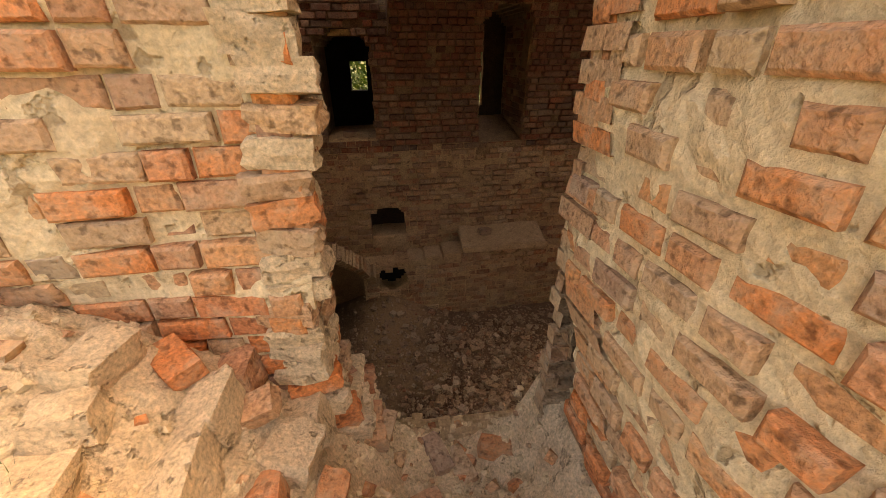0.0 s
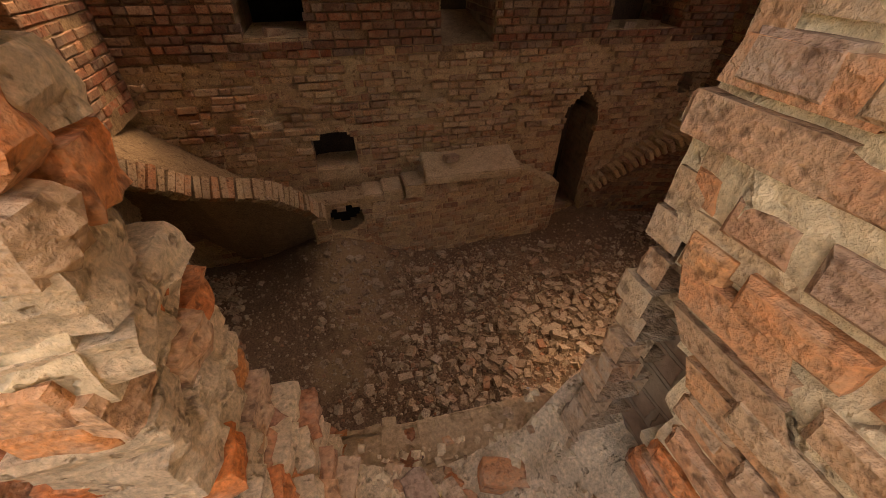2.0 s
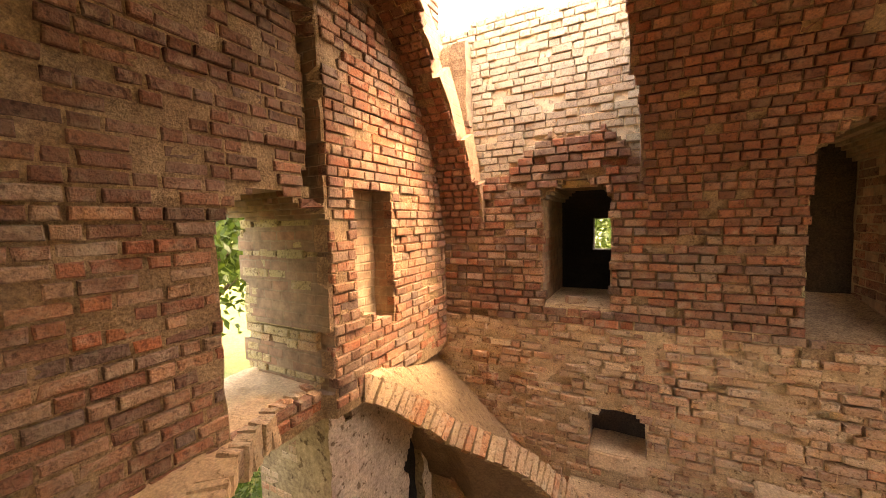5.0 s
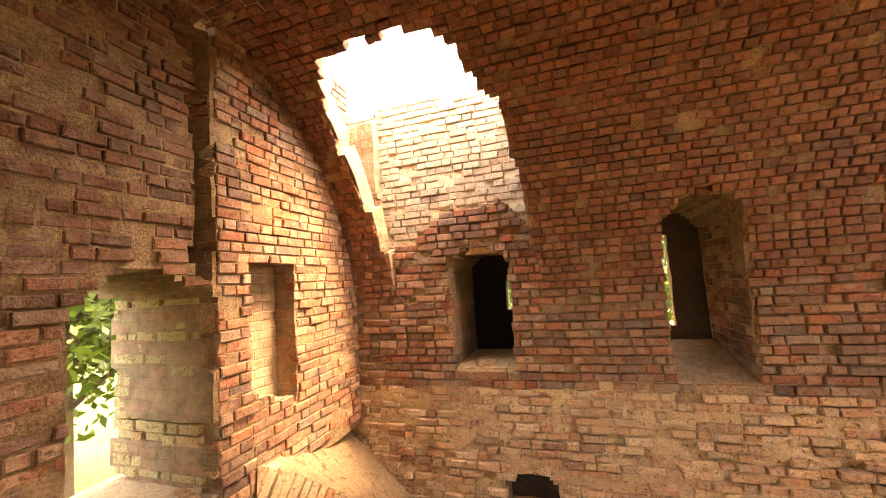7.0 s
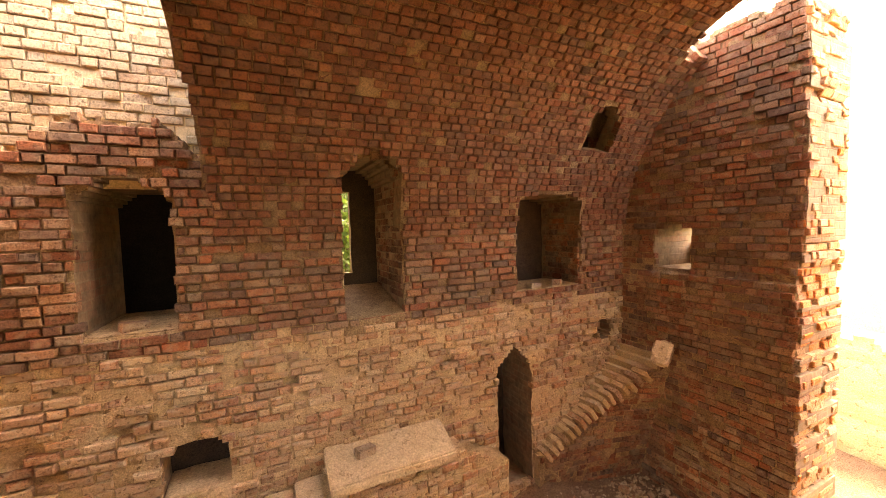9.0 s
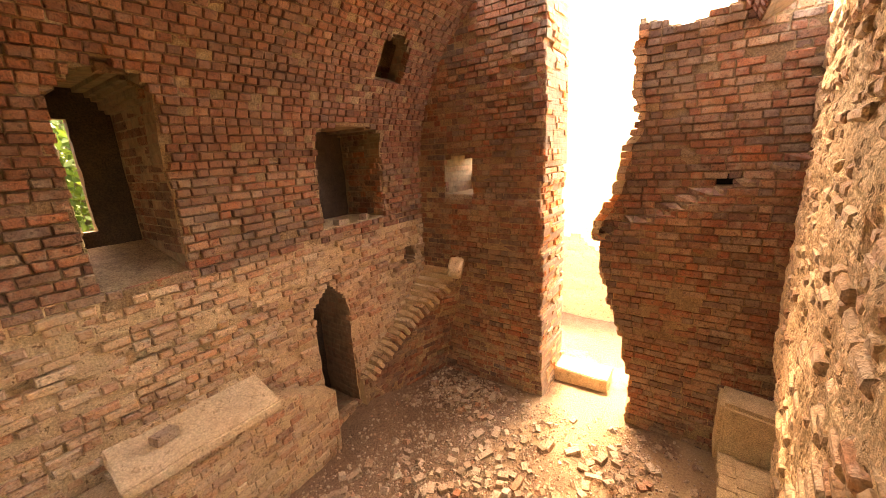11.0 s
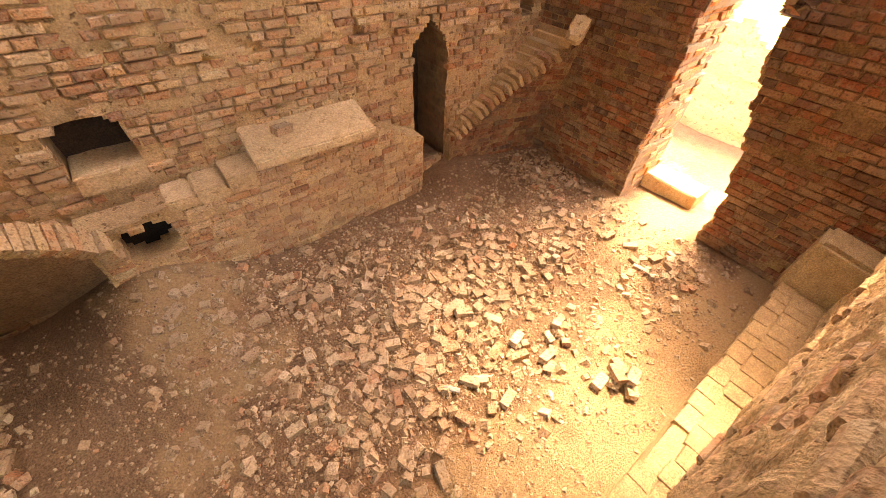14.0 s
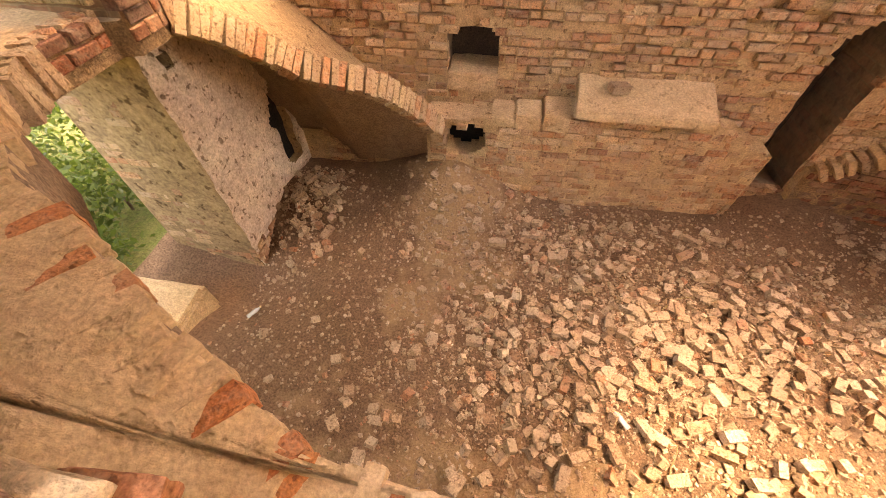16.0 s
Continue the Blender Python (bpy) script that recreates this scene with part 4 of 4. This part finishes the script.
def bush(x, y, z, radius, seed):
    b = tagged(new("bush"), "low bright green bush by the window recess", "bush", "bushes outside the ruin")
    b.location = (x, y, z)
    v, f = leaves((0, 0, radius * 0.7), radius, 2200, seed, 0.06, 0.75)
    part("foliage", mesh_of("foliage", v, f, M_LEAF), b)
    v, f = tapered([(0, 0, -0.05), (0.05, 0, radius * 0.6)], (0.03, 0.015), 6)
    part("stem", mesh_of("stem", v, f, M_BARK), b)


for k, (x, y, rad) in enumerate(((-5.2, 5.2, 0.8), (-5.6, 6.6, 1.0), (-6.2, 3.8, 1.1), (-6.8, 8.2, 1.3), (-6.3, 5.6, 1.3))):
    bush(x, y, -0.35, rad, 40 + k)

# ---- loose bricks on the floor ----
LOOSE = [lump("loose_brick", 1, 1, 1, M_LOOSE, 100 + k, 1, 0.10, 0.9) for k in range(8)]
rb = random.Random(21)


def field(x, y):
    d = math.exp(-((x - 3.3) / 2.3) ** 2 - ((y - 4.9 - 0.12 * (x - 3)) / 1.15) ** 2)
    d = max(d, 0.5 * math.exp(-((x - 2.0) / 1.8) ** 2 - ((y - 6.4) / 0.7) ** 2), 0.9 * math.exp(-((x + 2.05) / 0.35) ** 2 - ((y - 6.8) / 0.75) ** 2))
    d = max(d, 0.6 * math.exp(-((x - 7.1) / 0.7) ** 2 - ((y - 6.6) / 0.7) ** 2))
    return max(d, 0.55 * math.exp(-((x - 6.3) / 0.9) ** 2 - ((y - 3.5) / 0.5) ** 2))


made = 0
while made < 290:
    x, y = rb.uniform(-2.5, 7.4), rb.uniform(2.7, 7.4)
    if rb.random() > field(x, y) or (y > 7.3 and 0.7 < x < 4.6):
        continue
    made += 1
    L = rb.choice((0.25, 0.20, 0.16, 0.14, 0.12, 0.11))
    ob = tagged(new("loose_brick", LOOSE[rb.randrange(8)]), "loose dusty broken brick lying on the earth floor", "brick", "loose bricks on the floor")
    hgt = rb.uniform(0.075, 0.10)
    ob.matrix_world = pose(x, y, floor_z(x, y) + hgt * 0.36, rb.uniform(-14, 14), rb.uniform(-14, 14), rb.uniform(0, 180)) @ Matrix.Diagonal((L, 0.12 * rb.uniform(0.75, 1.05), hgt, 1))
# bricks left on ledges
for x, y, z, rz in ((2.32, 7.72, 1.93, 20), (6.2, 8.2, 3.86, 40), (5.6, 8.15, 3.86, 10), (-0.2, 8.2, 3.90, 30)):
    ob = tagged(new("ledge_brick", LOOSE[3]), "loose brown brick resting on a stone ledge", "brick", "bricks left on ledges")
    ob.matrix_world = pose(x, y, z, 3, 6, rz) @ Matrix.Diagonal((0.26, 0.14, 0.11, 1))
# small stack beside the ledge
for k, (dx, dy, dz, rz) in enumerate(((0, 0, 0, 20), (0.2, 0.06, 0, 70), (0.05, -0.2, 0, 40), (-0.18, 0.1, 0, 5), (0.02, 0.02, 0.1, 60), (0.16, -0.12, 0.08, 15))):
    ob = tagged(new("loose_brick", LOOSE[k]), "loose pale brick in a small heap", "brick", "bricks of the small heap")
    ob.matrix_world = pose(4.2 + dx, 2.95 + dy, floor_z(4.2, 2.95) + 0.045 + dz, 4, 5, rz) @ Matrix.Diagonal((0.24, 0.13, 0.09, 1))


def rubble(name, count, seed, dens, size, label, mat):
    r = random.Random(seed)
    verts, faces = [], []
    base = [(-1, -1, -1), (1, -1, -1), (1, 1, -1), (-1, 1, -1), (-0.92, -0.92, 1), (0.92, -0.92, 1), (0.92, 0.92, 1), (-0.92, 0.92, 1)]
    quads = [(4, 5, 6, 7), (0, 1, 5, 4), (1, 2, 6, 5), (2, 3, 7, 6), (3, 0, 4, 7)]
    n = 0
    while n < count:
        x, y = r.uniform(-2.6, 7.7), r.uniform(2.3, 7.7)
        if r.random() > dens(x, y):
            continue
        n += 1
        s = size * r.choice((0.5, 0.6, 0.8, 1.0, 1.5))
        m = pose(x, y, floor_z(x, y) + s * 0.2, r.uniform(-45, 45), r.uniform(-45, 45), r.uniform(0, 360))
        k = len(verts)
        for a, b, c in base:
            verts.append(tuple(m @ Vector((a * s * r.uniform(0.8, 1.1), b * s * r.uniform(0.65, 0.85), c * s * r.uniform(0.45, 0.65)))))
        faces.extend([tuple(i + k for i in q) for q in quads])
    tagged(new(name, mesh_of(name, verts, faces, mat)), label, "rubble", kind="stuff")


rubble("brick_rubble", 2500, 3, lambda x, y: field(x, y) ** 0.8, 0.045, "broken brick chunks scattered over the floor", M_LOOSE)
rubble("fine_rubble", 13000, 4, lambda x, y: min(1, 0.12 + field(x, y) ** 0.5), 0.017, "fine brick and lime crumbs on the floor", M_LOOSE)


def chips(name, count, seed, size, label, mat):
    """Lime and brick chips lying on the entry bed."""
    r = random.Random(seed)
    verts, faces = [], []
    base = [(-1, -1, -1), (1, -1, -1), (1, 1, -1), (-1, 1, -1), (-0.7, -0.8, 1), (0.8, -0.7, 1), (0.7, 0.8, 1), (-0.8, 0.6, 1)]
    for _ in range(count):
        x, y = r.uniform(-2.0, 1.2), r.uniform(0.6, 2.6)
        if y > 2.2 and x < 0:
            continue
        s = size * r.choice((0.4, 0.5, 0.7, 1.0, 1.6))
        m = pose(x, y, bed_z(x, y) + s * 0.2, r.uniform(-40, 40), r.uniform(-40, 40), r.uniform(0, 360))
        k = len(verts)
        for a, b_, c_ in base:
            verts.append(tuple(m @ Vector((a * s * r.uniform(0.5, 1.2), b_ * s * r.uniform(0.4, 1.0), c_ * s * r.uniform(0.3, 0.7)))))
        faces.extend([tuple(i + k for i in q) for q in ((4, 5, 6, 7), (0, 1, 5, 4), (1, 2, 6, 5), (2, 3, 7, 6), (3, 0, 4, 7))])
    tagged(new(name, mesh_of(name, verts, faces, mat)), label, "rubble", kind="stuff")


chips("lime_chips", 2600, 8, 0.016, "pale lime crumbs strewn over the entry bed", M_MORTAR_PALE)
chips("brick_chips", 260, 9, 0.03, "orange brick chips on the entry bed", M_ENTRY)
re_ = random.Random(4)
for k in range(16):
    x, y = re_.uniform(-0.9, 1.1), re_.uniform(1.5, 2.5)
    if y > 2.2 and x < 0.1:
        continue
    ob = tagged(new("embedded_brick", lump("embedded_brick", 0.24, 0.13, 0.09, M_ENTRY, 60 + k, 2, 0.16, 0.8)), "worn brick half buried in the lime bed", "brick", "bricks in the entry bed")
    ob.matrix_world = pose(x, y, bed_z(x, y) + 0.005, re_.uniform(-18, 18), re_.uniform(-18, 18), re_.uniform(0, 180))


r_r = random.Random(17)
for x0, y0, y1 in ((-0.72, 1.15, 2.1), (-0.42, 1.2, 2.15), (-0.16, 1.35, 2.2)):
    y = y0
    while y < y1:
        w = r_r.uniform(0.14, 0.30)
        x = x0 + 0.10 * (y - y0) + r_r.uniform(-0.03, 0.03)
        ob = tagged(new("rubble_stone", lump("rubble_stone", 0.17 * r_r.uniform(0.8, 1.25), w, 0.20, M_ENTRY if r_r.random() < 0.25 else M_BED, 500 + len(bpy.data.objects), 3, 0.22, 0.82)), "lime-crusted masonry lump broken from the wall", "stone", "stepped rubble at the entry")
        ob.matrix_world = pose(x, y + w / 2, bed_z(x, y + w / 2) + 0.0, r_r.uniform(-10, 10), r_r.uniform(-14, 14), r_r.uniform(-16, 16))
        y += w * 0.92


def tuft(x, y, seed):
    r = random.Random(seed)
    verts, faces = [], []
    for _ in range(70):
        a, L, lean = r.uniform(0, 6.28), r.uniform(0.05, 0.14), r.uniform(0.2, 0.9)
        ox, oy = r.gauss(0, 0.04), r.gauss(0, 0.04)
        dx, dy = math.cos(a), math.sin(a)
        k = len(verts)
        verts += [(ox - dy * 0.004, oy + dx * 0.004, 0), (ox + dy * 0.004, oy - dx * 0.004, 0), (ox + dx * L * lean, oy + dy * L * lean, L)]
        faces.append((k, k + 1, k + 2))
    ob = tagged(new("grass_tuft", mesh_of("grass_tuft", verts, faces, M_LEAF)), "small green grass tuft growing in the rubble", "grass", "grass tufts at the entry")
    ob.location = (x, y, bed_z(x, y) - 0.01)


for k, (x, y) in enumerate(((-0.95, 1.75), (-1.1, 1.55), (-0.8, 1.45), (-1.3, 1.8), (-0.75, 1.65))):
    tuft(x, y, k)


def plastic_bottle(x, y, rz, seed):
    """A crushed clear bottle with a cap."""
    mat = bpy.data.materials.new("clear_plastic")
    t, ns, ls, bsdf = nodes_of(mat)
    bsdf.inputs["Base Color"].default_value = (0.85, 0.9, 0.92, 1)
    bsdf.inputs["Roughness"].default_value = 0.15
    bsdf.inputs["Transmission Weight"].default_value = 0.6
    ob = tagged(new("plastic_bottle"), "crushed clear plastic bottle lying in the rubble", "bottle", "bottles on the floor")
    verts, faces = [], []
    prof = ((0, 0.025), (0.01, 0.033), (0.06, 0.03), (0.11, 0.034), (0.15, 0.031), (0.18, 0.018), (0.2, 0.012))
    for a, rad in prof:
        for k in range(10):
            t_ = 2 * math.pi * k / 10
            q = rad * (1 + 0.25 * nz(a * 30 + seed, k, 0, 0.9))
            verts.append((a, q * math.cos(t_), 0.03 + 0.75 * q * math.sin(t_)))
    for i in range(len(prof) - 1):
        for k in range(10):
            n = (k + 1) % 10
            faces.append((i * 10 + k, i * 10 + n, (i + 1) * 10 + n, (i + 1) * 10 + k))
    part("bottle_body", mesh_of("bottle_body", verts, faces, mat), ob)
    v, f = tapered([(0, 0, 0), (0, 0, 0.018)], (0.014, 0.014), 10)
    f.append(tuple(range(10, 20)))
    cap = part("cap", mesh_of("cap", [(0.2 + p[2], p[0], 0.03 + p[1]) for p in v], f, M_STONE), ob)
    ob.matrix_world = pose(x, y, floor_z(x, y) + 0.01, 0, 0, rz)


plastic_bottle(2.55, 4.0, 130, 1)
plastic_bottle(-2.3, 4.75, 60, 5)


def twig(x, y, L, rz, seed):
    r = random.Random(seed)
    pts = [(q * L, 0.06 * L * math.sin(q * 5 + seed), 0.012) for q in (0, 0.25, 0.5, 0.75, 1)]
    verts, faces = [], []
    for (a, b, c), rad in zip(pts, (0.008, 0.008, 0.007, 0.006, 0.004)):
        for k in range(5):
            t = 2 * math.pi * k / 5
            verts.append((a, b + rad * math.cos(t), c + rad * math.sin(t)))
    for i in range(4):
        for k in range(5):
            n = (k + 1) % 5
            faces.append((i * 5 + k, (i + 1) * 5 + k, (i + 1) * 5 + n, i * 5 + n))
    ob = tagged(new("twig", mesh_of("twig", verts, faces, M_DRY)), "dry bent twig lying among the rubble", "twig", "twigs on the floor")
    ob.matrix_world = pose(x, y, floor_z(x, y) + 0.01, 0, 0, rz)


for k, (x, y, L, rz) in enumerate(((0.0, 5.9, 0.45, 110), (3.6, 3.6, 0.6, 20), (4.6, 3.0, 0.5, 60), (5.5, 3.3, 0.7, 80), (2.5, 4.3, 0.4, 150), (3.2, 5.6, 0.5, 30), (5.9, 2.9, 0.6, 120), (2.9, 3.6, 0.35, 70))):
    twig(x, y, L, rz, k)

# ---- masonry faces, brick by brick ----
def near_n(u, v):
    return 0.6 < u < 4.6 and 2.3 < v < 3.75


masonry(wall_north, P_north, lay(WEST, EAST, 1.35, 3.6, hole_north, 1, joint=0.022, missing=0.13), M_LOWER, 1, near_n, proud=(-0.04, 0.04), cham=0.015)
masonry(wall_north, P_north, lay(WEST, EAST, 3.59, 6.6, hole_north, 21, joint=0.018, missing=0.05), M_BRICK, 21, proud=(-0.02, 0.035))
masonry(wall_north, P_north, lay(4.4, EAST, -0.1, 1.35, hole_north, 2), M_LOWER, 2)
masonry(wall_north, P_north, lay(WEST, 0.7, 0.0, 1.35, hole_north, 3), M_LOWER, 3)
masonry(wall_west_lower, P_west_low, lay(5.78, 7.3, -0.75, 0.18, lambda u, v: v > 0.12 * nz(u, 0, 0, 3) + 0.1 * (u - 6), 31), M_LOWER, 31, proud=(0.0, 0.03))
masonry(wall_west_lower, lambda u, v, d: (u, 5.76 - d, v), lay(-3.92, -2.62, -0.75, 2.4, lambda u, v: u > -3.2 and v > 0.05 + 0.15 * nz(u, 0, 0, 3), 32), M_LOWER, 32, proud=(-0.01, 0.025))
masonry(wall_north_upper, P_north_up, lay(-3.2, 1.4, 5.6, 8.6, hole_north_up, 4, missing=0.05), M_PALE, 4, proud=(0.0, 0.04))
masonry(wall_east, P_east, lay(1.4, 8.0, -0.1, 8.5, hole_east, 5), M_BRICK, 5, lambda u, v: 5.2 < u < 6.6 and 0 < v < 3)
west_bricks = lay(2.3, 5.42, 3.1, 8.4, hole_west, 6, joint=0.022)
# West wall bricks turn darker above a ragged line near 5.35 m.
dark_part = lambda b: (b[2] + b[3]) / 2 > 5.35 + 0.5 * nz(b[0], b[2], 0, 1.1)
masonry(wall_west, P_west, [b for b in west_bricks if not dark_part(b)], M_BRICK, 6, lambda u, v: 3.0 < u < 4.5 and v < 5.2, proud=(-0.02, 0.02))
masonry(wall_west, P_west, [b for b in west_bricks if dark_part(b)], M_BRICK_DARK, 62, proud=(-0.02, 0.02))
masonry(wall_west, lambda u, v, d: (u, 5.47 - d, v), lay(-3.6, -2.4, 3.36, 5.1, lambda u, v: False, 63, missing=0.06), M_MOSS, 63, proud=(0.0, 0.03))
masonry(wall_north, lambda u, v, d: (3.06 - d, u, v), lay(8.06, 9.4, 3.9, 5.65, lambda u, v: False, 64, missing=0.06), M_BRICK_DARK, 64, proud=(0.0, 0.03))
masonry(wall_north, lambda u, v, d: (2.18 + d, u, v), lay(8.06, 9.4, 3.75, 5.65, lambda u, v: False, 65, missing=0.06), M_MOSS, 65, proud=(0.0, 0.03))
masonry(wall_north, lambda u, v, d: (6.6 - d, u, v), lay(8.06, 9.05, 3.85, 5.4, lambda u, v: False, 66, missing=0.06), M_BRICK, 66, proud=(0.0, 0.03))
masonry(wall_west, P_west, lay(5.5, 8.0, 3.1, 8.4, hole_west, 61), M_BRICK, 61)
tagged(new("wall_crack_back", sheet("wall_crack_back", lambda u, v, d: (WEST - 0.45 + d, u, v), 5.15, 5.75, 5.3, 7.8, lambda u, v: False, 0.1, mats=(M_REVEAL, M_REVEAL))), "dark brick behind the open crack", "wall", kind="structure")
masonry(ceiling, P_vault, [b for b in lay(WEST, EAST, 0.0, ARC_LEN, hole_vault, 7, course=0.105, header_only=True, missing=0.008)], M_VAULT, 7, proud=(0.0, 0.03))
masonry(wall_south, P_south, lay(1.2, 7.7, 0.5, 6.3, hole_south, 8, joint=0.02, missing=0.25), M_RUBBLE, 8, lambda u, v: 1.2 < u < 3.4 and 2.6 < v < 5, proud=(-0.05, 0.02), cham=0.026)
masonry(bench, lambda u, v, d: (u, bench_face(u) - d + 0.03 * nz(u, v, 0, 1.2), v), lay(-0.2, 4.6, 0.0, 1.6, lambda u, v: hole_bench(u, v + 0.05), 9, missing=0.12), M_LOWER, 9, lambda u, v: True, proud=(-0.015, 0.02))
masonry(springer, P_springer, lay(5.5, 7.7, 0.0, 2.4, lambda u, v: v > springer_top(u) - 0.05, 10, missing=0.1), M_BRICK, 10)
masonry(wall_entry, P_left_out, lay(-2.5, 0.4, 3.1, 6.5, hole_left, 11, course=0.118, long=0.275, missing=0.07), M_ENTRY, 11, lambda u, v: u > -1.6, proud=(-0.022, 0.03), cham=0.013)
masonry(wall_entry_side, P_right_out, lay(-0.7, 2.45, 2.9, 6.5, lambda u, v: u > side_end(v) - 0.02, 12, course=0.128, long=0.22, short=0.14, joint=0.036, missing=0.06), M_ENTRY, 12, lambda u, v: u > 0.4 and v < 6.0, proud=(-0.02, 0.026), cham=0.015)
masonry(wall_entry, lambda u, v, d: (entry_l(v) + d, u, v), lay(2.26, 2.58, 3.2, 6.0, lambda u, v: v > 4.3 and u > 2.42, 16, header_only=True, missing=0.1), M_ENTRY, 16, lambda u, v: True, proud=(0.01, 0.08), cham=0.025)
masonry(wall_entry_side, lambda u, v, d: (u - 1.205 + P_right_out(2.26, v, 0)[0], side_end(v) + d, v), lay(1.19, 1.6, 2.9, 6.0, lambda u, v: False, 17, joint=0.03, missing=0.03), M_ENTRY, 17, lambda u, v: True, proud=(-0.02, 0.02), cham=0.02, sink=0.3)
masonry(lintel, lambda u, v, d: (u, 2.3 - d + 0.05 * nz(u, v, 0, 2), v), lay(-0.2, 1.45, 5.62, 6.5, lambda u, v: v < 5.62 + 0.12 * nz(u, 0, 3, 2.5), 13, missing=0.1), M_ENTRY, 13, proud=(-0.02, 0.03))

# bricks of the ragged breach edges
masonry(wall_east, lambda u, v, d: (u, breach_n(v) - d, v), lay(EAST + 0.02, EAST + 1.2, -0.1, 7.8, lambda u, v: False, 14, missing=0.06), M_ENTRY, 14, proud=(-0.02, 0.06))
masonry(wall_east, lambda u, v, d: (u, breach_s(v) + d, v), lay(EAST + 0.02, EAST + 1.2, -0.1, 6.5, lambda u, v: False, 15, missing=0.06), M_ENTRY, 15, proud=(-0.02, 0.06))
